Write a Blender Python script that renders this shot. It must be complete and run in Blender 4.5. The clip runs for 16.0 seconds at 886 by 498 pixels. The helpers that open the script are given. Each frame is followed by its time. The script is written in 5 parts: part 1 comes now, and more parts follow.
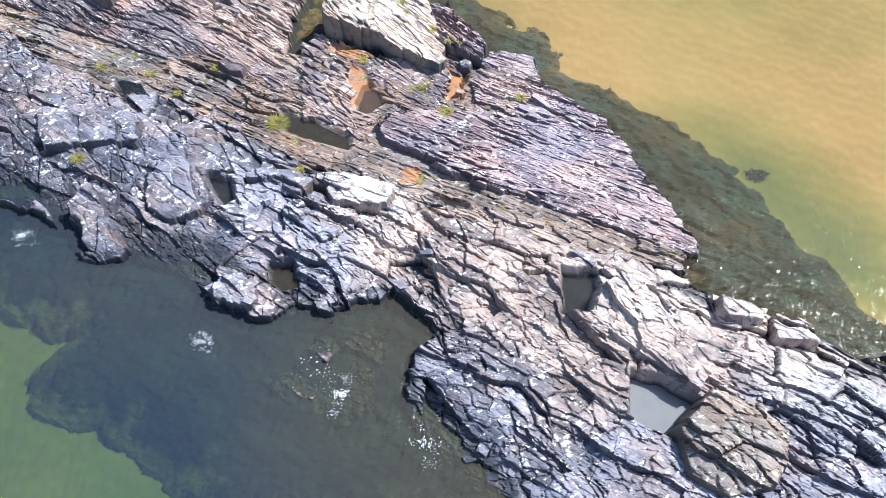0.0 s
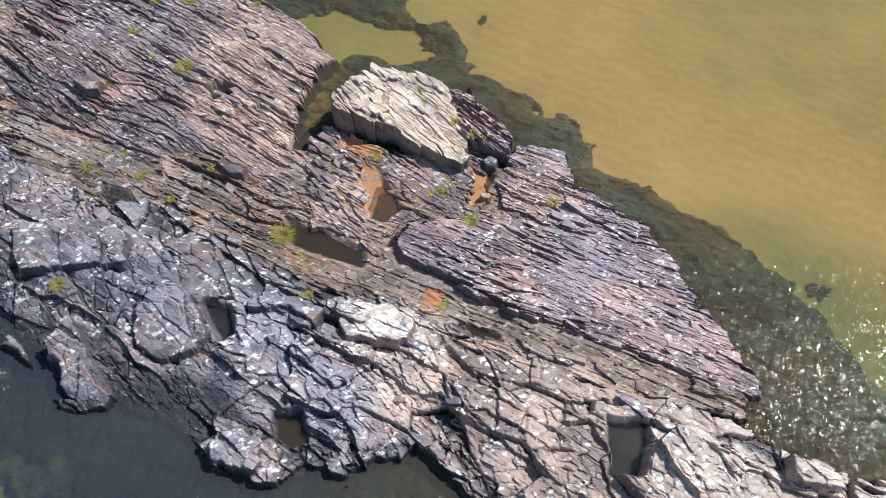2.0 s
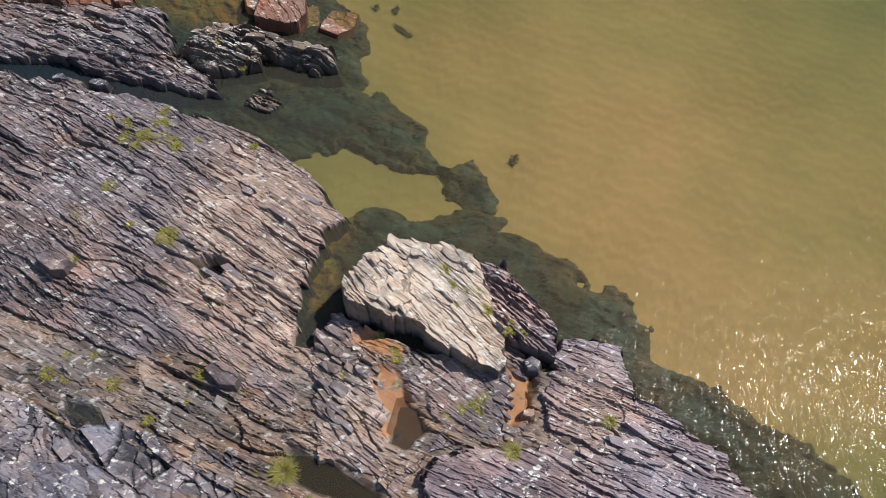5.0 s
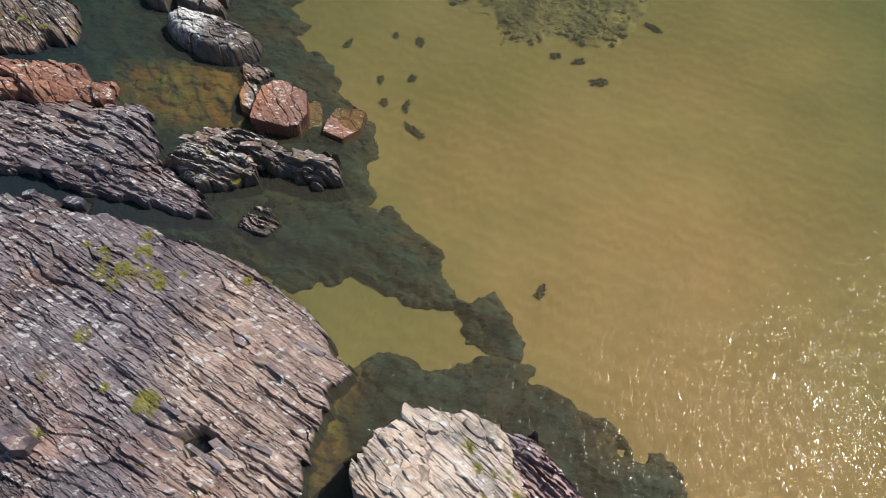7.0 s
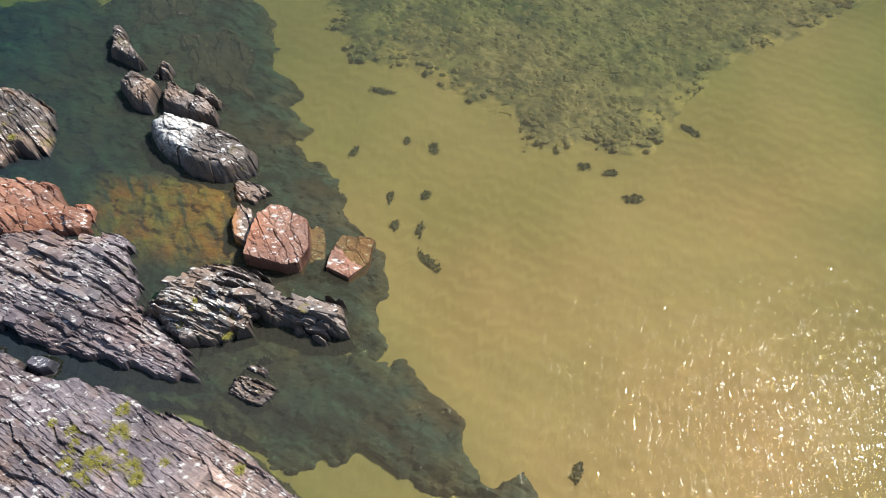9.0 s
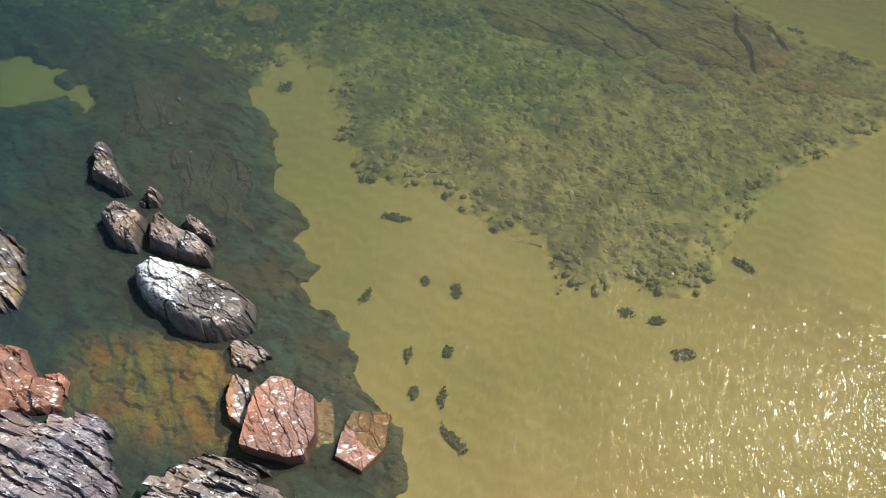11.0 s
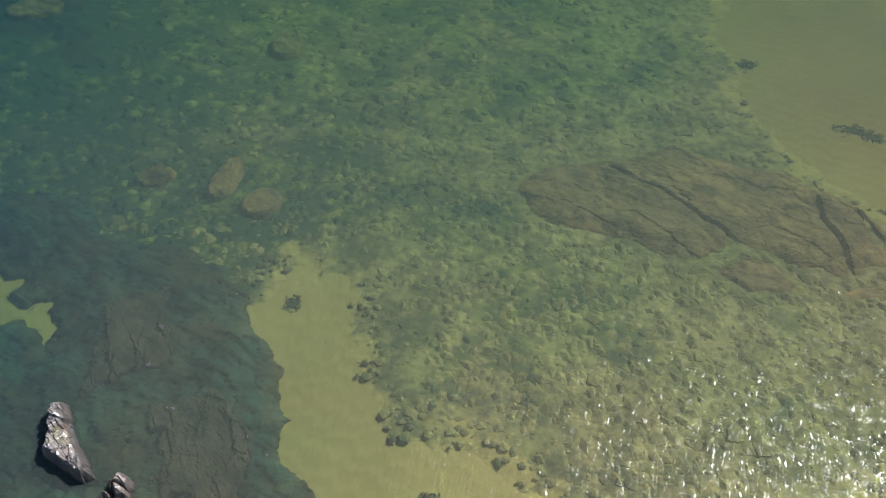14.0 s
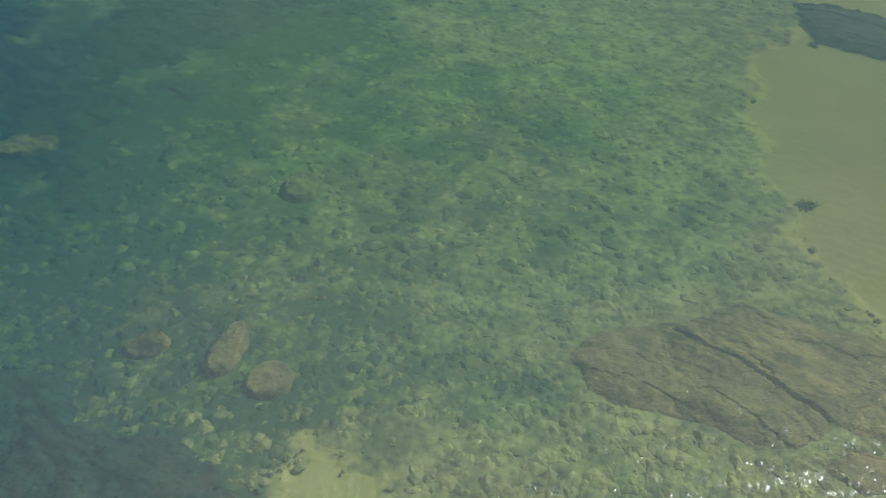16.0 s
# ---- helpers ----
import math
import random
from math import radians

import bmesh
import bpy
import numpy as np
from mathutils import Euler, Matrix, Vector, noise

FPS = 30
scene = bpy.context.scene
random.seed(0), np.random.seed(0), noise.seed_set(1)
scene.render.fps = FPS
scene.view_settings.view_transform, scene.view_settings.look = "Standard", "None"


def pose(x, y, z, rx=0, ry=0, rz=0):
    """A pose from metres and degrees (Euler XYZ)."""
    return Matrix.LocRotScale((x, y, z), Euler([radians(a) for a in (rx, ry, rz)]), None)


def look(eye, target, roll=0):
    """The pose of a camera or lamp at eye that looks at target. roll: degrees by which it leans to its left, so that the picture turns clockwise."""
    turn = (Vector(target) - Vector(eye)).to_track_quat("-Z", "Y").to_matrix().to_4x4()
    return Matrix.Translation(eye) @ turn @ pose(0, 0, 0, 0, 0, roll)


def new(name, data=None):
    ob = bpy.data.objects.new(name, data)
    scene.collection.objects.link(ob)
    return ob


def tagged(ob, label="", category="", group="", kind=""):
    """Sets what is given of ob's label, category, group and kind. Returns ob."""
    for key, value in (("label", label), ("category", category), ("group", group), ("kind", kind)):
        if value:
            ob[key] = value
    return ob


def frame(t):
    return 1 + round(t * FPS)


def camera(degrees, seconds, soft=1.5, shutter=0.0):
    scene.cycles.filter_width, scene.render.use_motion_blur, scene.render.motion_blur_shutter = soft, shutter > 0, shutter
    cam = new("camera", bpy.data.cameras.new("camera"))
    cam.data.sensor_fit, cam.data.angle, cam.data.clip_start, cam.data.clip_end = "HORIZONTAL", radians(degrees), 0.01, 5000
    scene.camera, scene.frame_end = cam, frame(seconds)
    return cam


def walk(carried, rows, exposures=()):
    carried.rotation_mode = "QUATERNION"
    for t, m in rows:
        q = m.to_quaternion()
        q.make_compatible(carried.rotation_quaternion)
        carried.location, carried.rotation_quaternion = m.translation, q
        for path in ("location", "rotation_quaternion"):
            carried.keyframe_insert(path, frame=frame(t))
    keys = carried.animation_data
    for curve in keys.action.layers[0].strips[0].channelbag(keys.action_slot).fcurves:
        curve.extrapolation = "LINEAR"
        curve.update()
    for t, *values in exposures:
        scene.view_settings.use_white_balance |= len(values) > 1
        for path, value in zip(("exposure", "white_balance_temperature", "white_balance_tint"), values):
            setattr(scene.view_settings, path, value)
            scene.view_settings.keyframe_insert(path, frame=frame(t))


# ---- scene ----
cam = camera(64.6, 16.0, soft=0.5)
METRES, EYE, TILT, LEAN, TURN = 40.0, 17.9, -57.0, -1.3, 0.0
ROWS = [
    (0.0, 0.0, 0.0, 0.0, 0.0, 0.0, -0.0),
    (0.5, -0.0047, 0.0165, 0.0236, 0.05, 0.12, 0.05),
    (1.0, -0.0102, 0.0323, 0.046, -0.04, 0.29, 0.06),
    (1.5, -0.0146, 0.0476, 0.0686, -0.01, 0.38, 0.09),
    (2.0, -0.0189, 0.0626, 0.0913, -0.03, 0.49, 0.12),
    (2.5, -0.023, 0.0774, 0.1145, -0.05, 0.58, 0.12),
    (3.0, -0.0264, 0.0926, 0.1382, -0.0, 0.66, 0.15),
    (3.5, -0.0307, 0.1075, 0.1617, -0.1, 0.83, 0.15),
    (4.0, -0.0344, 0.1229, 0.1856, -0.07, 0.99, 0.14),
    (6.5, -0.0536, 0.204, 0.3138, -0.33, 1.62, 0.06),
    (7.0, -0.0577, 0.2205, 0.3406, -0.36, 1.83, -0.01),
    (7.5, -0.0614, 0.2373, 0.3689, -0.37, 1.9, -0.02),
    (8.0, -0.0658, 0.2542, 0.397, -0.43, 2.04, -0.07),
    (8.5, -0.0704, 0.2708, 0.4262, -0.59, 2.11, -0.11),
    (9.0, -0.074, 0.2881, 0.4564, -0.57, 2.15, -0.18),
    (11.5, -0.0989, 0.3768, 0.6051, -0.74, 3.23, -0.26),
    (12.0, -0.1045, 0.3962, 0.6339, -0.82, 3.7, -0.24),
    (12.5, -0.1111, 0.4168, 0.659, -0.94, 4.62, -0.15),
    (13.0, -0.1176, 0.4365, 0.6847, -0.98, 5.55, -0.05),
    (13.5, -0.1279, 0.4563, 0.7079, -1.37, 6.85, 0.07),
    (14.0, -0.1347, 0.474, 0.7324, -1.44, 8.09, 0.15),
    (14.5, -0.1413, 0.4938, 0.7535, -1.41, 9.75, 0.32),
    (15.0, -0.1502, 0.5154, 0.7718, -1.58, 11.88, 0.3),
    (15.5, -0.1588, 0.5368, 0.7899, -1.69, 14.16, 0.36),
    (16.0, -0.1655, 0.5555, 0.8077, -1.58, 16.32, 0.2),
]
walk(cam, [(t, pose(0, 0, EYE, TILT, LEAN, TURN) @ pose(METRES * x, METRES * y, METRES * z, 90 + pitch, roll, yaw)) for t, x, y, z, yaw, pitch, roll in ROWS],
     exposures=((0.0, 0.7, 5750, 8), (1.5, 0.24, 6100, 9), (2.5, -0.02, 6300, 10), (4.0, -0.17, 6500, 10), (6.5, -0.33, 6450, 10), (7.5, -0.2, 6450, 10), (9.0, 0.27, 6400, 9), (11.5, 0.3, 6250, 7), (13.0, 0.4, 6000, 6), (14.5, 0.62, 5750, 7), (16.0, 0.88, 5550, 8)))

# ---- world, sun and sky ----
SUN_EL, SUN_AZ = 50.0, 62.0
to_sun = Vector((math.cos(radians(SUN_EL)) * math.sin(radians(SUN_AZ)), math.cos(radians(SUN_EL)) * math.cos(radians(SUN_AZ)), math.sin(radians(SUN_EL))))
world = bpy.data.worlds.new("sky")
scene.world = world
world.use_nodes = True
sky = world.node_tree.nodes.new("ShaderNodeTexSky")
sky.sky_type, sky.sun_disc = "NISHITA", False
sky.sun_elevation, sky.sun_rotation = radians(SUN_EL), radians(SUN_AZ)
world.node_tree.links.new(sky.outputs[0], world.node_tree.nodes["Background"].inputs[0])
world.node_tree.nodes["Background"].inputs[1].default_value = 0.105
sun_data = bpy.data.lights.new("sun", "SUN")
sun_data.energy, sun_data.angle, sun_data.color = 4.4, radians(0.6), (1.0, 0.95, 0.87)
sun = new("sun", sun_data)
sun.matrix_world = look(to_sun * 60, (0, 0, 0))

# ---- number fields ----


def hashed(i, j, seed):
    """A repeatable number from 0 to 1 for each pair of whole numbers."""
    n = (i.astype(np.int64) * 374761393 + j.astype(np.int64) * 668265263 + seed * 1442695041) & 0x7FFFFFFF
    n = ((n ^ (n >> 13)) * 1274126177) & 0x7FFFFFFF
    n = ((n ^ (n >> 15)) * 668265263) & 0x7FFFFFFF
    return ((n ^ (n >> 16)) & 0xFFFFFF) / float(0x1000000)


def smooth(a):
    a = np.clip(a, 0, 1)
    return a * a * (3 - 2 * a)


def vnoise(x, y, seed):
    i, j = np.floor(x), np.floor(y)
    fx, fy = smooth(x - i), smooth(y - j)
    a, b = hashed(i, j, seed), hashed(i + 1, j, seed)
    c, d = hashed(i, j + 1, seed), hashed(i + 1, j + 1, seed)
    return (a + (b - a) * fx) * (1 - fy) + (c + (d - c) * fx) * fy - 0.5


def fbm(x, y, seed, octaves=4):
    out, amp = 0, 1.0
    for k in range(octaves):
        out = out + amp * vnoise(x * 2 ** k, y * 2 ** k, seed + 17 * k)
        amp *= 0.5
    return out


def cells(x, y, seed, jitter=0.9):
    """Broken cells: a number for the cell, the offset from its middle, and the distance to the nearest joint."""
    i, j = np.floor(x), np.floor(y)
    best, second = np.full(x.shape, 9.0), np.full(x.shape, 9.0)
    ci, cj, cx, cy = np.zeros_like(x), np.zeros_like(x), np.zeros_like(x), np.zeros_like(x)
    for di in (-1, 0, 1):
        for dj in (-1, 0, 1):
            a, b = i + di, j + dj
            px = a + 0.5 + jitter * (hashed(a, b, seed) - 0.5)
            py = b + 0.5 + jitter * (hashed(a, b, seed + 7) - 0.5)
            dist = np.hypot(x - px, y - py)
            near = dist < best
            second = np.where(near, best, np.minimum(second, dist))
            ci, cj = np.where(near, a, ci), np.where(near, b, cj)
            cx, cy = np.where(near, px, cx), np.where(near, py, cy)
            best = np.minimum(best, dist)
    return hashed(ci, cj, seed + 31), hashed(ci, cj, seed + 57), hashed(ci, cj, seed + 91), x - cx, y - cy, second - best


def plates(u, v, seed, length, width, shear=0.35, jitter=0.85):
    """Rock split by joints into plates: three numbers for the plate, the metres from its middle, and the metres to the nearest joint."""
    x, y = u / length + shear * v / length, v / width
    i, j = np.floor(x), np.floor(y)
    best, second = np.full(x.shape, 9.0), np.full(x.shape, 9.0)
    ci, cj, cx, cy = np.zeros_like(x), np.zeros_like(x), np.zeros_like(x), np.zeros_like(x)
    sx, sy = np.zeros_like(x), np.zeros_like(x)
    for di in (-1, 0, 1):
        for dj in (-1, 0, 1):
            a, b = i + di, j + dj
            px = a + 0.5 + jitter * (hashed(a, b, seed) - 0.5)
            py = b + 0.5 + jitter * (hashed(a, b, seed + 7) - 0.5)
            dist = np.hypot(x - px, y - py)
            near = dist < best
            later = ~near & (dist < second)
            second = np.where(near, best, np.where(later, dist, second))
            sx, sy = np.where(near, cx, np.where(later, px, sx)), np.where(near, cy, np.where(later, py, sy))
            ci, cj, cx, cy = np.where(near, a, ci), np.where(near, b, cj), np.where(near, px, cx), np.where(near, py, cy)
            best = np.where(near, dist, best)
    joint = (second ** 2 - best ** 2) / (2 * np.hypot(sx - cx, sy - cy) + 1e-6) * width
    return hashed(ci, cj, seed + 31), hashed(ci, cj, seed + 57), hashed(ci, cj, seed + 91), (x - cx) * length, (y - cy) * width, joint


def beds(u, v, seed, width, length):
    """Bedded blocks: layers across v broken into lengths along u. Two numbers for the block, its place across, and the distance to a joint."""
    vv = v / width + 1.5 / width * 0.5 * fbm(u * 0.16, v * 0.3, seed + 3, 2) + 0.65 * fbm(u * 0.9 / width * 0.4, v * 0.9 / width * 0.4, seed + 4, 4)
    cut = vv + 0.36 * np.sin(vv * 2.1 + seed) + 0.2 * np.sin(vv * 5.3 + seed)
    li = np.floor(cut)
    fv = cut - li
    step = length * (0.5 + hashed(li, li * 0, seed + 11))
    uu = u / step + 37.0 * hashed(li, li * 0, seed + 5) + 0.5 * (hashed(li, li * 0, seed + 8) - 0.3) * fv + 0.3 * fbm(u * 1.7, v * 1.7, seed + 2, 3)
    bi = np.floor(uu)
    fu = uu - bi
    joint = np.minimum(np.minimum(fv, 1 - fv) * width, np.minimum(fu, 1 - fu) * step)
    return hashed(li, bi, seed + 21), hashed(li, bi, seed + 43), hashed(li, li * 0, seed + 63), fv, fu, joint


def inside(x, y, poly):
    """Signed distance to an outline, in metres, positive inside it."""
    best, odd = np.full(x.shape, 1e9), np.zeros(x.shape, bool)
    for (ax, ay), (bx, by) in zip(poly, poly[1:] + poly[:1]):
        ex, ey = bx - ax, by - ay
        t = np.clip(((x - ax) * ex + (y - ay) * ey) / (ex * ex + ey * ey + 1e-9), 0, 1)
        best = np.minimum(best, (x - ax - t * ex) ** 2 + (y - ay - t * ey) ** 2)
        if ay != by:
            odd ^= ((ay > y) != (by > y)) & (x < ex * (y - ay) / (by - ay) + ax)
    return np.where(odd, 1, -1) * np.sqrt(best)


# ---- materials ----


class Nodes:
    """A small hand for node trees."""

    def __init__(self, name):
        self.mat = bpy.data.materials.new(name)
        self.mat.use_nodes = True
        self.tree = self.mat.node_tree
        self.tree.nodes.clear()
        self.out = self.add("ShaderNodeOutputMaterial")

    def add(self, kind, ins=None, **props):
        n = self.tree.nodes.new(kind)
        if "operation" in props:
            n.operation = props["operation"]
            if kind == "ShaderNodeMath":
                n.use_clamp = props["use_clamp"]
        if "vector_type" in props:
            n.vector_type = props["vector_type"]
        if "data_type" in props:
            n.data_type, n.blend_type = props["data_type"], props["blend_type"]
        if "feature" in props:
            n.feature = props["feature"]
        if "attribute_name" in props:
            n.attribute_name = props["attribute_name"]
        for k, v in (ins or {}).items():
            if isinstance(v, bpy.types.NodeSocket):
                self.tree.links.new(v, n.inputs[k])
            else:
                n.inputs[k].default_value = v
        return n

    def place(self, angle=0.0, scale=(1, 1, 1)):
        g = self.add("ShaderNodeNewGeometry")
        m = self.add("ShaderNodeMapping", {"Vector": g.outputs["Position"]}, vector_type="TEXTURE")
        m.inputs["Rotation"].default_value = (0, 0, radians(angle))
        m.inputs["Scale"].default_value = tuple(1.0 / s for s in scale)
        return m.outputs[0]

    def noise(self, vector, scale, detail=4.0, rough=0.55, distortion=0.0):
        return self.add("ShaderNodeTexNoise", {"Vector": vector, "Scale": scale, "Detail": detail, "Roughness": rough, "Distortion": distortion}).outputs[0]

    def ramp(self, fac, a, b, lo=0.0, hi=1.0):
        r = self.add("ShaderNodeMapRange", {"Value": fac, "From Min": a, "From Max": b, "To Min": lo, "To Max": hi})
        return r.outputs[0]

    def math(self, op, a, b=0.0, clamp=False):
        return self.add("ShaderNodeMath", {0: a, 1: b}, operation=op, use_clamp=clamp).outputs[0]

    def mix(self, fac, a, b, blend="MIX"):
        n = self.add("ShaderNodeMix", data_type="RGBA", blend_type=blend)
        for sock, v in ((n.inputs[0], fac), (n.inputs[6], a), (n.inputs[7], b)):
            if isinstance(v, bpy.types.NodeSocket):
                self.tree.links.new(v, sock)
            else:
                sock.default_value = (*v, 1.0) if isinstance(v, tuple) else v
        return n.outputs[2]

    def attr(self, name):
        return self.add("ShaderNodeAttribute", attribute_name=name).outputs["Fac"]

    def height(self):
        g = self.add("ShaderNodeNewGeometry")
        return self.add("ShaderNodeSeparateXYZ", {0: g.outputs["Position"]}).outputs[2]

    def facing_up(self):
        g = self.add("ShaderNodeNewGeometry")
        return self.add("ShaderNodeSeparateXYZ", {0: g.outputs["True Normal"]}).outputs[2]

    def finish(self, color, rough=0.8, bump=None, strength=0.5, dist=0.03, spec=0.35):
        b = self.add("ShaderNodeBsdfPrincipled", {"Base Color": color, "Roughness": rough})
        b.inputs["Specular IOR Level"].default_value = spec
        if bump is not None:
            n = self.add("ShaderNodeBump", {"Height": bump, "Strength": strength, "Distance": dist})
            self.tree.links.new(n.outputs[0], b.inputs["Normal"])
        self.tree.links.new(b.outputs[0], self.out.inputs[0])
        return self.mat


def rock_material(name, dark, mid, light, angle=-28.0, fine=1.0, guano=0.5, moss=0.35, rust=0.3, wet=0.10, hues=0.8, cool=0.12, cracks=0.15):
    """Bedded sea-washed rock: streaks along the beds, tone block by block, shade painted on steep faces, droppings on
    the flats, ochre stains, moss, and a dark weedy zone at the waterline.
    """
    m = Nodes(name)
    flat, streak = m.place(), m.place(angle, (0.5, 3.2 * fine, 1.5))
    n_big, n_mid = m.noise(flat, 0.55, 3.0), m.noise(streak, 1.3, 6.0, 0.65)
    n_fine, n_grain = m.noise(streak, 6.5, 6.0, 0.75), m.noise(flat, 28.0, 5.0, 0.7)
    tone = m.math("ADD", m.attr("tone"), m.math("MULTIPLY", m.math("SUBTRACT", m.add("ShaderNodeObjectInfo").outputs["Random"], 0.5), 0.3))
    f = m.math("ADD", m.math("MULTIPLY", n_mid, 0.75), m.math("MULTIPLY", tone, 0.45))
    f = m.math("ADD", f, m.math("MULTIPLY", n_big, 0.35))
    col = m.mix(m.ramp(f, 0.44, 0.72), dark, mid)
    col = m.mix(m.ramp(f, 0.66, 1.00), col, light)
    col = m.mix(m.ramp(n_fine, 0.34, 0.46, 0.65, 0.0), col, dark)
    col = m.mix(m.ramp(n_fine, 0.54, 0.66, 0.0, 0.62), col, light)
    col = m.mix(m.ramp(n_grain, 0.35, 0.7, 0.25, 0.0), col, (0.03, 0.03, 0.035))
    hue = m.math("ADD", m.noise(flat, 0.38, 4.0, 0.6, 0.5), m.math("MULTIPLY", m.math("SUBTRACT", m.attr("warm"), 0.4), cool))
    col = m.mix(hues, col, m.mix(m.ramp(hue, 0.36, 0.62), (0.74, 0.84, 1.02), (1.22, 0.98, 0.84)), "MULTIPLY")
    # steep faces darkened: their shade is painted into the rock colour
    unshaded = m.ramp(m.facing_up(), 0.35, 0.92)
    col = m.mix(unshaded, m.mix(0.8, col, dark), col)
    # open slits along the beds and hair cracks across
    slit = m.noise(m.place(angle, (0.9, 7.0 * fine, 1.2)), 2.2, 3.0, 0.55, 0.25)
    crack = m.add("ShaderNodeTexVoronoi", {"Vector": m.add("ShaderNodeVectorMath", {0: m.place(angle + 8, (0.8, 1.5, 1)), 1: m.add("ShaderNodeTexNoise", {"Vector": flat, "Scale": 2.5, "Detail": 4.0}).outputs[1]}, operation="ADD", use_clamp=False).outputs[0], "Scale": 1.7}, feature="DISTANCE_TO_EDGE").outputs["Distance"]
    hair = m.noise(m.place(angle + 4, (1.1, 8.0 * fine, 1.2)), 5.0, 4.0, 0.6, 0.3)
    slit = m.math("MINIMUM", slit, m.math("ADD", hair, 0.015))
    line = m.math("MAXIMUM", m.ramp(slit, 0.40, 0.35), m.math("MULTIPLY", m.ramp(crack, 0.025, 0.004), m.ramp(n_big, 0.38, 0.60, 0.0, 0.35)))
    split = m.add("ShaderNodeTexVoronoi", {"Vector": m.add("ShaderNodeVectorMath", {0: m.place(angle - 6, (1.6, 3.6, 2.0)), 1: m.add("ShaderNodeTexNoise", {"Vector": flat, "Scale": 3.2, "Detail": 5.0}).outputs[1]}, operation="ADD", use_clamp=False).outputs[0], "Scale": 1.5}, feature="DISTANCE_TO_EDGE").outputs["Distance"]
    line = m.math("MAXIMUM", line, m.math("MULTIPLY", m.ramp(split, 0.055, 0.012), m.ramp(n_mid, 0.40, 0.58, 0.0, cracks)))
    sandy = m.math("MULTIPLY", m.attr("warm"), m.ramp(m.noise(flat, 0.9, 5.0, 0.65), 0.28, 0.56))
    col = m.mix(m.math("MULTIPLY", sandy, 0.72), col, m.mix(tone, (0.32, 0.235, 0.19), (0.78, 0.62, 0.51)))
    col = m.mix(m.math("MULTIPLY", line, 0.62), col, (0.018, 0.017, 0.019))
    # broad dark growths of lichen and damp
    damp = m.math("ADD", m.noise(flat, 0.42, 6.0, 0.68, 0.6), m.math("MULTIPLY", m.noise(streak, 0.9, 4.0, 0.6), 0.35))
    col = m.mix(m.ramp(damp, 0.64, 0.80, 0.0, 0.65), col, dark)
    # rust and sand-coloured stain
    n_rust = m.noise(m.place(angle, (0.8, 1.8, 1)), 0.8, 4.0, 0.6, 0.4)
    col = m.mix(m.ramp(n_rust, 0.60 - 0.06 * rust, 0.80, 0.0, rust), col, (0.36, 0.20, 0.10))
    ochre = m.math("MULTIPLY", m.attr("ochre"), m.ramp(m.noise(flat, 2.2, 5.0, 0.62), 0.36, 0.44))
    # moss and yellow lichen in the joints
    n_moss = m.math("ADD", m.noise(flat, 1.1, 5.0, 0.65), m.math("MULTIPLY", m.noise(flat, 9.0, 3.0), 0.25))
    col = m.mix(m.ramp(n_moss, 0.80 - 0.08 * moss, 0.88 - 0.08 * moss, 0.0, moss), col, (0.20, 0.17, 0.04))
    # droppings: specks and runs on the flats
    up = m.ramp(m.facing_up(), 0.45, 0.8)
    speck = m.add("ShaderNodeTexVoronoi", {"Vector": m.place(angle + 40, (1, 1.7, 1)), "Scale": 2.1, "Randomness": 1.0}).outputs["Distance"]
    ragged = m.math("ADD", speck, m.math("MULTIPLY", m.noise(flat, 14.0, 4.0, 0.7), 0.55))
    zone = m.math("ADD", m.math("MULTIPLY", m.noise(flat, 0.5, 3.0, 0.6), 0.45), m.math("MULTIPLY", m.attr("guano"), 0.30))
    edge = m.math("SUBTRACT", zone, ragged)
    blot = m.ramp(m.math("ADD", m.noise(m.place(angle + 55, (1, 1.5, 1)), 4.2, 6.0, 0.72), m.math("MULTIPLY", zone, 0.36)), 0.665, 0.70)
    white = m.math("MULTIPLY", m.math("MAXIMUM", m.ramp(edge, -0.255, -0.20), blot), up)
    col = m.mix(m.math("MULTIPLY", white, guano), col, (0.80, 0.79, 0.75))
    chalk = m.math("MULTIPLY", m.ramp(m.noise(flat, 4.0, 6.0, 0.78), 0.38, 0.53), m.attr("guano"))
    col = m.mix(m.math("MULTIPLY", m.math("MULTIPLY", chalk, m.ramp(m.facing_up(), 0.2, 0.6)), 0.95), col, (0.84, 0.82, 0.77))
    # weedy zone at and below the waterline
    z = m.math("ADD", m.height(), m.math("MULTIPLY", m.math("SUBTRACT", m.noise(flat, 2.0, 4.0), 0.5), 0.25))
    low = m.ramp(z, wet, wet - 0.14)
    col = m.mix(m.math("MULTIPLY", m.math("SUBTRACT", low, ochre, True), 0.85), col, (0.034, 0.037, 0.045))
    mud = m.mix(m.noise(flat, 3.5, 4.0, 0.6), (0.34, 0.15, 0.06), (0.62, 0.31, 0.13))
    col = m.mix(m.math("MULTIPLY", ochre, 0.92), col, mud)
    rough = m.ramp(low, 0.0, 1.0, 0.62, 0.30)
    bump = m.math("ADD", m.math("MULTIPLY", n_fine, 0.8), m.math("MULTIPLY", n_grain, 0.12))
    bump = m.math("SUBTRACT", bump, m.math("MULTIPLY", line, 0.6))
    return m.finish(col, rough, bump, 0.55, 0.02, 0.4)


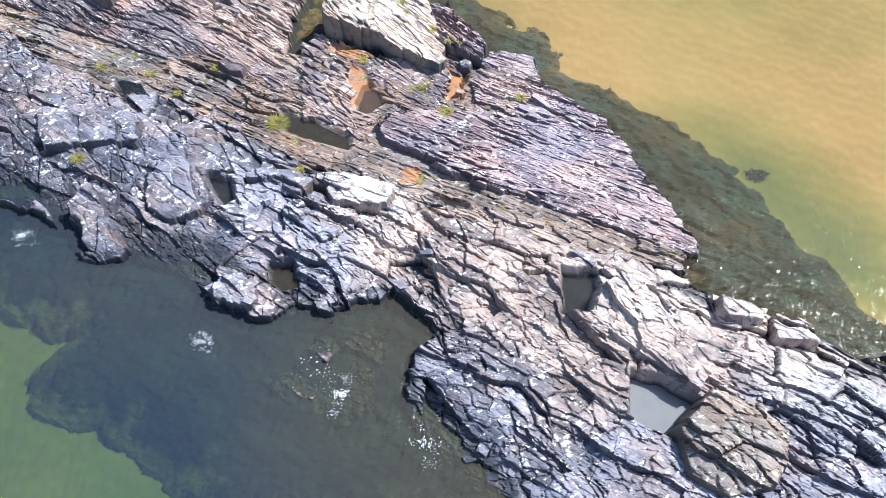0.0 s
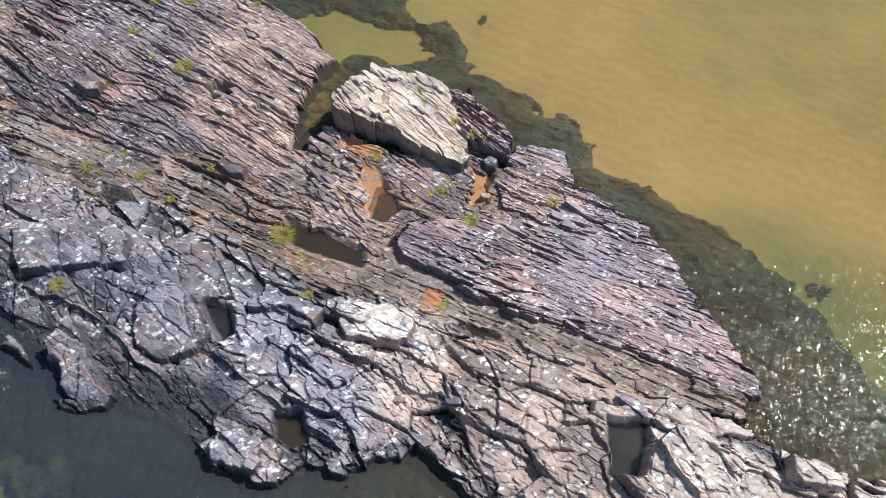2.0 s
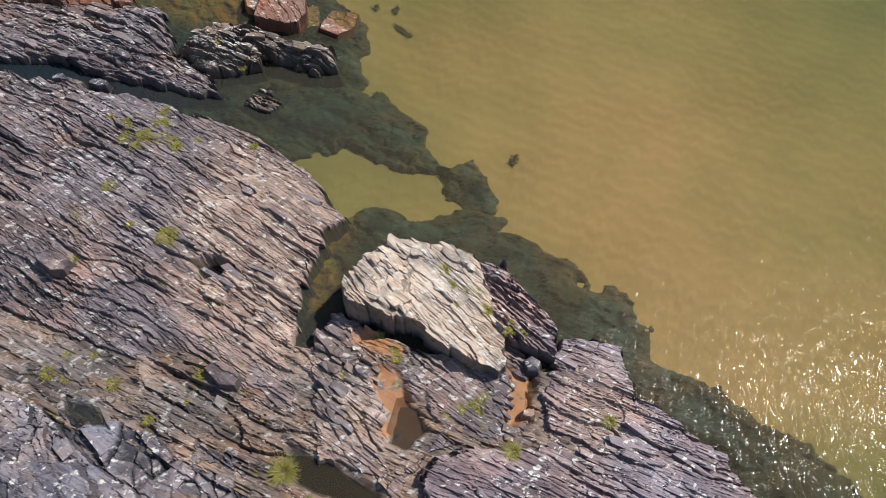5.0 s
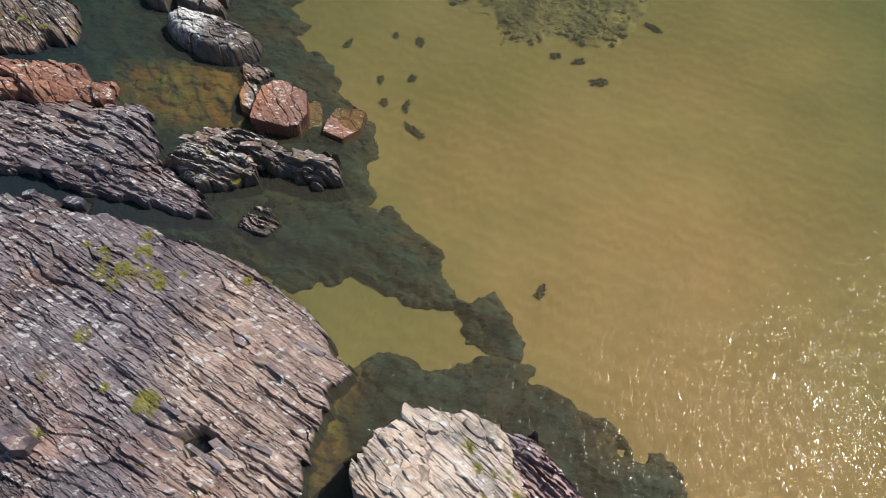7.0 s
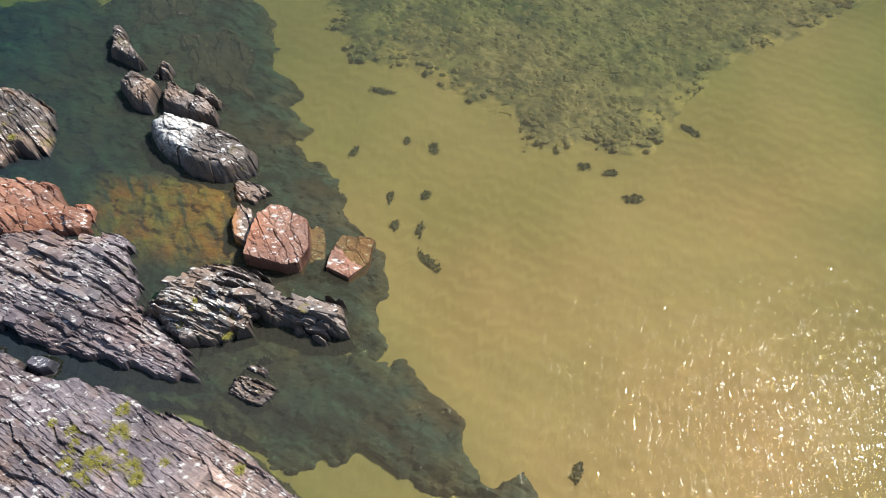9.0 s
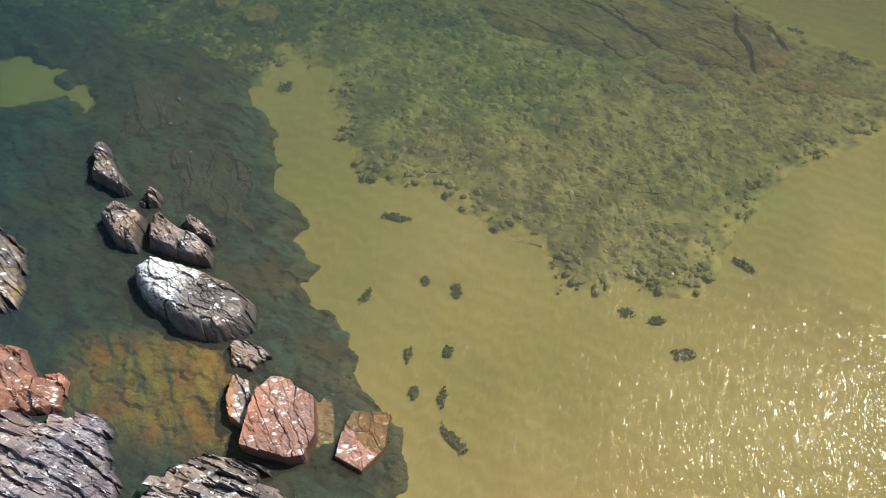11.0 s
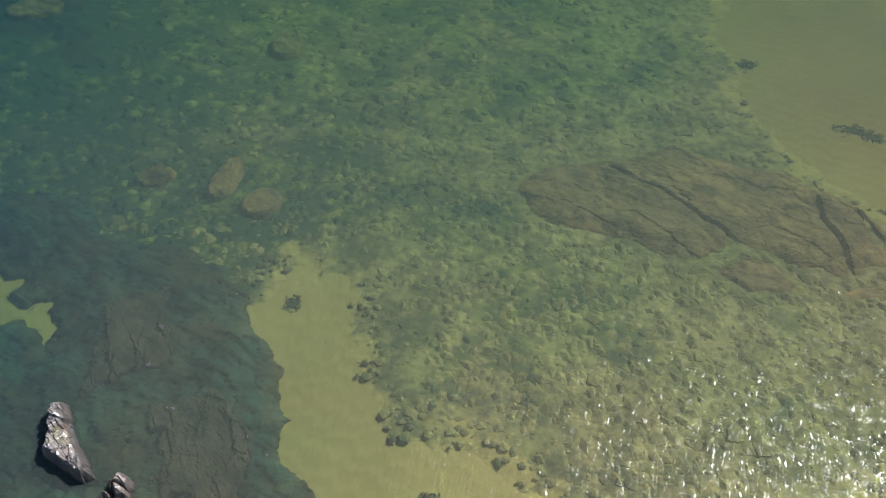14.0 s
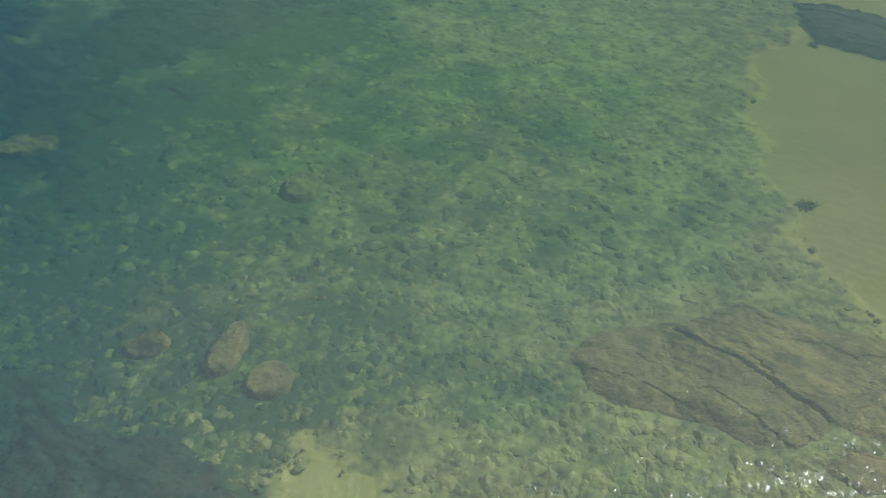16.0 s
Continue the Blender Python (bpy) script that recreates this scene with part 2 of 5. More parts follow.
def reef_material(name, dark, light, spots, brown, drift=0.0):
    m = Nodes(name)
    flat = m.place()
    n1, n2 = m.noise(flat, 0.9, 6.0, 0.65), m.noise(m.place(-30, (0.8, 1.3, 1)), 2.6, 7.0, 0.72)
    col = m.mix(m.ramp(m.math("ADD", m.math("MULTIPLY", n2, 0.5), m.math("MULTIPLY", m.noise(m.place(-35, (0.6, 1.3, 1)), 1.1, 3.0, 0.5, 0.6), 0.5)), 0.42, 0.60), dark, light)
    col = m.mix(m.ramp(n1, 0.55, 0.75, 0.0, 0.8), col, spots)
    col = m.mix(m.ramp(m.noise(flat, 0.45, 4.0, 0.6), 0.48, 0.66, 0.0, 0.75), col, brown)
    ochre = m.math("MULTIPLY", m.attr("ochre"), m.ramp(m.noise(m.place(-62, (0.5, 2.4, 1)), 1.3, 5.0, 0.65, 0.4), 0.32, 0.54))
    col = m.mix(m.math("MULTIPLY", ochre, 0.95), col, m.mix(m.ramp(n1, 0.4, 0.6), (0.70, 0.24, 0.055), (0.62, 0.42, 0.12)))
    n3 = m.noise(flat, 18.0, 4.0, 0.7)
    col = m.mix(m.ramp(n3, 0.4, 0.75, 0.45, 0.0), col, (0.015, 0.02, 0.02))
    # sand drifted over the low edges and into the hollows
    over = m.math("ADD", m.attr("drift"), m.math("MULTIPLY", m.math("SUBTRACT", m.noise(flat, 1.3, 6.0, 0.68), 0.5), 2.4))
    col = m.mix(m.ramp(over, 0.35, 0.85, 0.0, drift), col, (0.47, 0.365, 0.20))
    return m.finish(col, 0.85, m.math("ADD", n2, m.math("MULTIPLY", n3, 0.4)), 0.8, 0.12)


def sand_material():
    m = Nodes("rippled_sand")
    flat = m.place()
    wave = m.add("ShaderNodeTexWave", {"Vector": m.place(62, (0.30, 1.0, 1)), "Scale": 1.7, "Distortion": 9.0, "Detail": 4.0, "Detail Scale": 1.4, "Detail Roughness": 0.7}).outputs["Fac"]
    big, mid, grain = m.noise(flat, 0.16, 4.0, 0.6), m.noise(flat, 1.2, 5.0, 0.6), m.noise(flat, 30.0, 3.0, 0.7)
    col = m.mix(m.ramp(big, 0.32, 0.68), (0.37, 0.285, 0.148), (0.465, 0.365, 0.205))
    # pale wavy bands: sand ripples, with light focused by waves painted in
    col = m.mix(m.math("MULTIPLY", m.ramp(wave, 0.4, 1.0), m.ramp(mid, 0.30, 0.65, 0.03, 0.30)), col, (0.60, 0.485, 0.30))
    col = m.mix(m.ramp(mid, 0.55, 0.8, 0.0, 0.3), col, (0.30, 0.22, 0.11))
    col = m.mix(m.ramp(grain, 0.3, 0.7, 0.18, 0.0), col, (0.2, 0.15, 0.09))
    bump = m.math("ADD", m.math("MULTIPLY", wave, 0.15), m.math("ADD", mid, m.math("MULTIPLY", grain, 0.15)))
    return m.finish(col, 0.9, bump, 0.5, 0.08, 0.2)


def water_material():
    """Clear to silty sea: the tint greens with depth away from the beach; ripples break up the gloss."""
    m = Nodes("sea_water")
    flat = m.place()
    g = m.add("ShaderNodeNewGeometry")
    sep = m.add("ShaderNodeSeparateXYZ", {0: g.outputs["Position"]})
    west = m.ramp(m.math("ADD", sep.outputs[0], m.math("MULTIPLY", sep.outputs[1], 0.36)), 12.0, -4.0)
    far = m.ramp(m.math("SUBTRACT", sep.outputs[1], m.math("MULTIPLY", sep.outputs[0], 0.25)), 22.0, 68.0)
    # a deeper channel along the edge of the eastern reef
    across = m.math("ADD", m.math("MULTIPLY", m.math("SUBTRACT", sep.outputs[0], 11.3), 0.89), m.math("MULTIPLY", m.math("SUBTRACT", sep.outputs[1], 13.2), 0.45))
    channel = m.math("MULTIPLY", m.ramp(m.math("ABSOLUTE", m.math("SUBTRACT", across, 0.3)), 3.4, 0.2), m.math("MULTIPLY", m.ramp(sep.outputs[1], 18.5, 15.0), m.ramp(sep.outputs[1], 8.0, 11.0)))
    offing = m.math("MULTIPLY", m.ramp(sep.outputs[0], 3.0, 20.0), m.ramp(sep.outputs[1], 18.0, 36.0))
    green = m.math("ADD", m.math("MAXIMUM", m.math("MAXIMUM", m.math("MULTIPLY", offing, 0.6), m.math("MULTIPLY", channel, 0.6)), m.math("MAXIMUM", m.math("MULTIPLY", west, 0.85), m.math("MULTIPLY", far, 0.78))), m.math("MULTIPLY", m.math("SUBTRACT", m.noise(flat, 0.13, 3.0), 0.5), 0.6), True)
    tint = m.mix(green, (0.91, 0.865, 0.76), (0.53, 0.77, 0.39))
    tint = m.mix(m.math("MULTIPLY", m.math("MULTIPLY", m.ramp(sep.outputs[0], 5.0, 13.0), m.ramp(sep.outputs[1], 44.0, 58.0)), 0.75), tint, (0.62, 0.65, 0.41))
    silt = m.mix(far, m.mix(green, (0.30, 0.24, 0.135), m.mix(m.ramp(sep.outputs[1], 22.0, 12.0), (0.034, 0.066, 0.115), (0.046, 0.080, 0.145))), m.mix(west, (0.068, 0.104, 0.072), (0.022, 0.062, 0.072)))
    small = m.noise(m.place(-12, (2.0, 0.75, 1)), 2.6, 2.0, 0.55, 0.5)
    large = m.noise(m.place(10, (0.8, 1.6, 1)), 0.9, 2.0, 0.5)
    wave = m.math("ADD", small, m.math("MULTIPLY", large, 0.8))
    normal = m.add("ShaderNodeBump", {"Height": wave, "Strength": 0.8, "Distance": 0.068}).outputs[0]
    fres = m.add("ShaderNodeFresnel", {"IOR": 1.33, "Normal": normal}).outputs[0]
    cloud = m.math("MAXIMUM", m.ramp(green, 0.0, 0.8, 0.12, 0.36), m.ramp(far, 0.12, 0.75, 0.12, 0.42))
    # the light goes down and comes up again through the water
    twice = m.mix(1.0, tint, tint, "MULTIPLY")
    left = m.math("SUBTRACT", 1.0, cloud)
    dim = m.add("ShaderNodeCombineXYZ", {0: left, 1: left, 2: left}).outputs[0]
    swell = m.add("ShaderNodeBump", {"Height": wave, "Strength": 0.6, "Distance": 0.10}).outputs[0]
    clear = m.add("ShaderNodeBsdfRefraction", {"Color": m.mix(1.0, twice, dim, "MULTIPLY"), "IOR": 1.16, "Roughness": m.ramp(far, 0.15, 0.6, 0.02, 0.07), "Normal": swell}).outputs[0]
    ripple = m.add("ShaderNodeBump", {"Height": wave, "Strength": 1.0, "Distance": 0.07}).outputs[0]
    body = m.add("ShaderNodeBsdfDiffuse", {"Color": silt, "Normal": ripple}).outputs[0]
    soft = m.add("ShaderNodeMixShader", {0: cloud, 1: clear, 2: body}).outputs[0]
    gloss = m.add("ShaderNodeBsdfGlossy", {"Color": (1, 1, 1, 1), "Roughness": 0.09, "Normal": normal}).outputs[0]
    out = m.add("ShaderNodeMixShader", {0: m.math("MULTIPLY", fres, 0.14), 1: soft, 2: gloss}).outputs[0]
    m.tree.links.new(out, m.out.inputs[0])
    return m.mat


def plant_material(name, a, b):
    m = Nodes(name)
    r = m.add("ShaderNodeNewGeometry").outputs["Random Per Island"]
    return m.finish(m.mix(r, a, b), 0.6)


def rubble_material(name, single, clean=0.0):
    """Weed-grown stones: patches of green and dark weed; bare tan stone and painted water glare towards the beach."""
    m = Nodes(name)
    g = m.add("ShaderNodeNewGeometry")
    sep = m.add("ShaderNodeSeparateXYZ", {0: g.outputs["Position"]})
    flat = m.place()
    east = m.ramp(m.math("SUBTRACT", sep.outputs[0], m.math("MULTIPLY", sep.outputs[1], 0.05)), -20.0, 4.0)
    big, mid, small = m.noise(flat, 0.24, 4.0, 0.6, 0.4), m.noise(flat, 0.75, 4.0, 0.6), m.noise(flat, 3.0, 5.0, 0.66)
    lift = m.math("MULTIPLY", m.math("SUBTRACT", g.outputs["Random Per Island"], 0.5), single)
    wide, patch = m.noise(flat, 0.085, 3.0, 0.6, 0.5), m.noise(m.place(25, (1.0, 1.5, 1)), 0.33, 5.0, 0.62, 0.6)
    green = m.math("ADD", m.math("ADD", m.math("MULTIPLY", mid, 0.6), m.math("MULTIPLY", patch, 0.5)), m.math("ADD", m.math("ADD", lift, clean), m.math("MULTIPLY", m.math("SUBTRACT", east, 0.55), 0.20)))
    col = m.mix(m.ramp(green, 0.44, 0.66), (0.040, 0.072, 0.070), (0.225, 0.235, 0.080))
    # east side lifted: bare tan stone, plus surface glare put into the colour
    bare = m.math("ADD", m.math("ADD", m.math("MULTIPLY", big, 0.6), m.math("MULTIPLY", wide, 0.5)), m.math("ADD", m.math("MULTIPLY", m.math("SUBTRACT", east, 0.5), 0.24), m.math("ADD", lift, clean)))
    col = m.mix(m.ramp(bare, 0.41, 0.62, 0.0, 0.88), col, m.mix(m.ramp(mid, 0.4, 0.62), (0.235, 0.185, 0.125), (0.44, 0.35, 0.245)))
    col = m.mix(m.ramp(small, 0.39, 0.54, 0.42, 0.0), col, (0.05, 0.075, 0.065))
    col = m.mix(m.ramp(small, 0.56, 0.72, 0.0, 0.28), col, (0.46, 0.40, 0.25))
    over = m.math("ADD", m.attr("drift"), m.math("MULTIPLY", m.math("SUBTRACT", m.noise(flat, 1.1, 6.0, 0.68), 0.5), 1.6))
    col = m.mix(m.ramp(over, 0.6, 0.9), col, (0.47, 0.365, 0.20))
    return m.finish(col, 0.85, m.noise(flat, 7.0, 5.0, 0.7), 0.5, 0.06)


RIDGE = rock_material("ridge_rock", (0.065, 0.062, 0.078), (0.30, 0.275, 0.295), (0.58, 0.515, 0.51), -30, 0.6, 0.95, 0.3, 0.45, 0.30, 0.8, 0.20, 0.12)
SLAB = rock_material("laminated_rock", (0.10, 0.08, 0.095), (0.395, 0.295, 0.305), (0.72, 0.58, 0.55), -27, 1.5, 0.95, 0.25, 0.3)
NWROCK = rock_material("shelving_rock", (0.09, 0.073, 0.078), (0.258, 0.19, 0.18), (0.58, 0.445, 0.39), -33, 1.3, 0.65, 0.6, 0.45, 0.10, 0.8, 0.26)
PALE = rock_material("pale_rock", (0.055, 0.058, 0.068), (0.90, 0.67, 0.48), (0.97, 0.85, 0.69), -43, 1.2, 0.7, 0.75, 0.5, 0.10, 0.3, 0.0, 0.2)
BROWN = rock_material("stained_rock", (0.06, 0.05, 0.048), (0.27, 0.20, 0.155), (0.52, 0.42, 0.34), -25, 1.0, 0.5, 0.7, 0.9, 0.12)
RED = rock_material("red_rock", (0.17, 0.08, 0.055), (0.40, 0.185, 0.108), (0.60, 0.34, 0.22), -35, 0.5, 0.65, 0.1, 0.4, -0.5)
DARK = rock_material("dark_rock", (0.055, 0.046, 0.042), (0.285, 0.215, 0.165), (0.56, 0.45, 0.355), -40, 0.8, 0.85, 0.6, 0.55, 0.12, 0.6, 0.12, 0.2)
REEF = reef_material("weedy_reef", (0.004, 0.012, 0.026), (0.080, 0.145, 0.180), (0.085, 0.11, 0.10), (0.12, 0.08, 0.066), 0.12)
NAVYREEF = reef_material("navy_reef", (0.004, 0.012, 0.034), (0.038, 0.066, 0.120), (0.07, 0.085, 0.10), (0.06, 0.06, 0.06), 0.4)
DEEPREEF = reef_material("deep_reef", (0.010, 0.022, 0.045), (0.07, 0.10, 0.13), (0.10, 0.11, 0.06), (0.09, 0.075, 0.06))
RUBBLE = rubble_material("weedy_rubble", 0.0, -0.045)
SUNKEN = reef_material("sunken_slab_rock", (0.15, 0.095, 0.07), (0.60, 0.38, 0.25), (0.58, 0.38, 0.20), (0.36, 0.25, 0.22))
PURPLE = reef_material("purple_slab_rock", (0.045, 0.035, 0.045), (0.155, 0.115, 0.135), (0.15, 0.13, 0.10), (0.15, 0.10, 0.10))
SAND, WATER, COBBLE = sand_material(), water_material(), rubble_material("weedy_cobble", 0.28, 0.05)
WEEDED = rubble_material("overgrown_cobble", 0.2, -0.03)
FOAM = plant_material("foam_white", (0.75, 0.78, 0.80), (0.85, 0.86, 0.86))
MOSS = plant_material("tuft_green", (0.17, 0.17, 0.03), (0.46, 0.40, 0.09))
WEED = plant_material("dark_weed", (0.055, 0.06, 0.04), (0.14, 0.125, 0.07))

# ---- builders ----


def mesh_of(name, verts, faces, material, attrs=None):
    me = bpy.data.meshes.new(name)
    me.from_pydata(verts.tolist() if hasattr(verts, "tolist") else verts, [], faces.tolist() if hasattr(faces, "tolist") else faces)
    me.materials.append(material)
    for key, values in (attrs or {}).items():
        me.attributes.new(key, "FLOAT", "POINT").data.foreach_set("value", np.asarray(values, dtype=np.float32))
    return me


OCHRE = [  # outlines of ochre-stained pools
    [(-3.1, 19.5), (-2.4, 19.2), (-2.1, 18.4), (-1.7, 17.6), (-2.2, 17.2), (-2.8, 17.5), (-3.0, 18.4)],
    [(0.6, 19.3), (1.2, 19.1), (1.0, 17.9), (0.4, 17.6), (0.5, 18.4)],
    [(-4.1, 20.3), (-3.2, 20.5), (-2.3, 19.9), (-2.5, 19.5), (-3.4, 20.0)],
    [(-13.6, 36.9), (-9.4, 37.1), (-8.9, 35.5), (-8.6, 33.7), (-12.6, 34.3), (-13.6, 35.4)],
    [(-0.9, 14.6), (-0.4, 14.6), (-0.4, 14.0), (-0.9, 14.0)],
    [(-5.2, 24.2), (-4.3, 24.6), (-4.4, 23.2), (-4.7, 21.4), (-5.3, 21.4)],
]
CHALK = [  # outlines of roosts, white with droppings
    ([(-3.4, 14.2), (-1.2, 14.0), (-0.6, 12.6), (-2.3, 12.4)], 0.45),
    ([(4.6, 11.0), (8.4, 10.4), (7.8, 8.6), (4.8, 8.8)], 0.2),
    ([(8.6, 9.6), (12.6, 8.6), (12.6, 5.5), (8.8, 6.4)], 0.28),
    ([(-12.8, 39.9), (-11.4, 39.8), (-10.6, 38.9), (-11.0, 37.7), (-12.5, 38.2)], 0.8),
    ([(-15.6, 34.2), (-12.6, 34.0), (-12.0, 32.0), (-15.8, 32.2)], 0.15),
    ([(-3.9, 22.4), (-2.2, 23.2), (-0.6, 22.4), (-0.2, 20.4), (-1.6, 20.6), (-3.7, 21.4)], 0.12),
    ([(-11.2, 32.2), (-8.0, 32.8), (-8.2, 31.2), (-10.8, 31.0)], 0.35),
]
WARM = [  # outlines where the rock is sandy pink
    [(-4.0, 22.2), (-2.3, 23.2), (-0.3, 22.6), (0.5, 20.0), (-0.8, 19.8), (-3.6, 21.2)],
    [(-3.5, 14.8), (2, 13.2), (8.6, 10.8), (13, 8), (9, 7), (4.4, 6.4), (1.5, 8.5), (-2.2, 11.2)],
    [(-8.2, 28.2), (-4.4, 25), (-5.2, 19), (-8, 20.5), (-9.4, 24)],
    [(-4.9, 20.5), (-3.6, 20.6), (-2.6, 17.2), (-4.4, 16.9)],
    [(1.6, 19.6), (3.4, 19.6), (4.2, 17.2), (2.0, 17.0)],
]
WEEDY = [(-26, 57), (-26, 50.9), (-17.2, 50.9), (-16.4, 49.8), (-13, 49.0), (-10.9, 48.6), (-10.3, 50.4), (-10, 54)]  # where reef meets rubble with no sand between
HEIGHTS = {}


def rock(name, poly, material, top, label, angle=-28.0, du=0.055, dv=0.04, edge=0.35, floor=-1.0, ragged=0.25, style="beds", chunk=1.0,
         amp=1.0, dome=0.0, seed=1, skirt=0.4, ochre_amount=1.0, category="rock", hollows=(), slope=(0.0, 0.0), group="", grow=0.0, pieces=0, drift=0.0, flats=(), dip=None):
    """A body of rock over an outline: its top built up from tilted beds or broken blocks, its sides going down below the seabed."""
    a = radians(angle)
    ca, sa = math.cos(a), math.sin(a)
    pu = [x * ca + y * sa for x, y in poly]
    pv = [-x * sa + y * ca for x, y in poly]
    us = np.arange(min(pu) - skirt - 0.3, max(pu) + skirt + 0.3, du)
    vs = np.arange(min(pv) - skirt - 0.3, max(pv) + skirt + 0.3, dv)
    u, v = np.meshgrid(us, vs, indexing="ij")
    x, y = u * ca - v * sa, u * sa + v * ca
    d0 = inside(x, y, poly) + grow + 0.5 * edge
    d = d0 + ragged * 1.6 * fbm(x * 0.9, y * 0.9, seed + 300, 4)
    z = np.zeros_like(x)
    tone = np.full_like(x, 0.5)
    rough = fbm(x * 3.1, y * 3.1, seed + 500, 4)
    much = 0.35 + 1.3 * smooth(0.5 + 1.1 * fbm(x * 0.45, y * 0.45, seed + 600, 3))
    if style == "beds":
        broken = smooth(0.5 + 2.4 * fbm(x * 0.4, y * 0.4, seed + 610, 4))
        open1, open2 = smooth(0.45 + 2.4 * fbm(u * 0.7, v * 2.2, seed + 620, 3)), smooth(0.45 + 2.4 * fbm(u * 1.6, v * 4.0, seed + 630, 3))
        r1, r2, rl, fv, fu, j = beds(u, v, seed, 0.85 * chunk, 2.2 * chunk)
        s1, s2, sl, gv, gu, k = beds(u, v, seed + 100, 0.29 * chunk, 1.7 * chunk)
        t1, t2, tl, hv, hu, l = beds(u + 0.2 * v, v, seed + 250, 0.13 * chunk, 1.1 * chunk)
        q1, q2, q3, qx, qy, jq = plates(u + 0.05 * rough, v + 0.05 * rough, seed + 800, 1.5 * chunk, 0.30 * chunk, 0.6)
        z += amp * (0.35 + broken) * (0.22 * (r1 - 0.5) + 0.26 * (0.5 - fv) * (0.25 + r2) + 0.10 * (r2 - 0.5) * (fu - 0.5))
        z += amp * (0.3 + 1.0 * broken) * (0.10 * (s1 - 0.5) + 0.12 * (0.5 - gv) * (0.3 + s2))
        z += amp * (0.35 + 0.8 * broken) * (0.045 * (t1 - 0.5) + 0.06 * (0.5 - hv) * (0.3 + t2)) + amp * (0.09 * (q1 - 0.5) + 0.10 * (q2 - 0.5) * qx)
        z -= amp * (0.18 * np.exp(-fv * 0.85 * chunk / 0.05) * (r2 > 0.55) * open1 + 0.12 * np.exp(-gv * 0.29 * chunk / 0.035) * (s2 > 0.4) * open2)
        z -= amp * (0.08 * np.exp(-(jq / 0.028) ** 2) * (q3 > 0.4) + 0.10 * np.exp(-j / 0.03) * (r1 > 0.6))
        z += amp * 0.035 * rough
        d += ragged * (1.1 * (r1 - 0.5) + 0.5 * (s1 - 0.5))
        tone = 0.3 * r1 + 0.25 * s1 + 0.25 * q1 + 0.2 * t1
    elif style == "blocks":
        wu = u + 0.30 * chunk * fbm(u * 0.6 / chunk, v * 0.6 / chunk, seed + 9, 2) + 0.05 * chunk * fbm(u * 4 / chunk, v * 4 / chunk, seed + 29, 3)
        wv = v + 0.30 * chunk * fbm(u * 0.6 / chunk, v * 0.6 / chunk, seed + 19, 2) + 0.05 * chunk * fbm(u * 4 / chunk, v * 4 / chunk, seed + 39, 3)
        r1, r2, r3, ox, oy, j = plates(wu, wv, seed, 1.9 * chunk, 1.05 * chunk, 0.3)
        s1, s2, s3, px, py, k = plates(wu, wv, seed + 200, 0.66 * chunk, 0.38 * chunk, 0.55)
        t1, t2, t3, qx, qy, l = plates(wu, wv, seed + 400, 0.25 * chunk, 0.15 * chunk, 0.2)
        b1, b2, bl, fv, fu, jb = beds(u, v, seed + 700, 1.5 * chunk, 5.0 * chunk)
        calm = smooth((r3 - 0.40) / 0.25)
        lean = dip(x, y) if dip else -0.14
        gap1, gap2 = smooth(0.35 + 2.2 * fbm(u * 0.9 / chunk, v * 0.9 / chunk, seed + 620, 3)), smooth(0.35 + 2.2 * fbm(u * 2.0 / chunk, v * 2.0 / chunk, seed + 630, 3))
        z += amp * chunk * (0.30 * (r1 - 0.5) + 0.26 * (0.5 - fv) * (0.1 + 1.2 * b2) * (0.3 + gap1)) + amp * (0.30 * (r2 - 0.5) * ox + (0.40 * (r3 - 0.5) + lean) * oy)
        z += amp * (1 - 0.65 * calm) * (0.17 * chunk * (s1 - 0.5) + 0.40 * (s2 - 0.5) * px + (0.50 * (s3 - 0.5) + 1.3 * lean) * py)
        z += amp * much * (1 - 0.4 * calm) * (0.055 * chunk * (t1 - 0.5) + 0.50 * (t2 - 0.5) * qx + (0.5 * (t3 - 0.5) - 0.15) * qy)
        z -= amp * (0.13 * np.exp(-(j / 0.026) ** 2) * gap1 + 0.09 * np.exp(-(k / 0.020) ** 2) * gap2)
        z += amp * 0.035 * rough
        d += ragged * 1.2 * (r1 - 0.5) + ragged * 0.6 * (s1 - 0.5)
        tone = 0.35 * r2 + 0.4 * s1 + 0.25 * t2
    else:
        z += amp * 0.16 * fbm(x * 1.3, y * 1.3, seed, 5) + amp * 0.10 * fbm(u * 1.2, v * 1.5, seed + 5, 4)
        r1, r2, r3, ox, oy, j = cells(u / (0.8 * chunk) + 0.3 * rough, v / (0.5 * chunk), seed)
        z += amp * (0.09 * (r1 - 0.5) - 0.05 * oy * r2) + amp * 0.05 * rough
        z -= amp * 0.06 * np.exp(-j / 0.04) * (r3 > 0.55)
        tone = 0.6 * r1 + 0.4 * r2
    base = top(x, y, d0) if callable(top) else top
    base = base + slope[0] * (x - np.mean([p[0] for p in poly])) + slope[1] * (y - np.mean([p[1] for p in poly]))
    if dome:
        base = base * (1 - dome * (1 - smooth(d / max(d.max(), 0.1))) ** 2)
    body = base + z
    for flat, level, gx, gy in flats:
        fx, fy = sum(p[0] for p in flat) / len(flat), sum(p[1] for p in flat) / len(flat)
        within = inside(x + 0.16 * rough, y + 0.16 * fbm(x * 3.1, y * 3.1, seed + 510, 4), flat)
        body = body + (level + gx * (x - fx) + gy * (y - fy) + 0.38 * z - body) * smooth(within / 0.07 + 0.5)
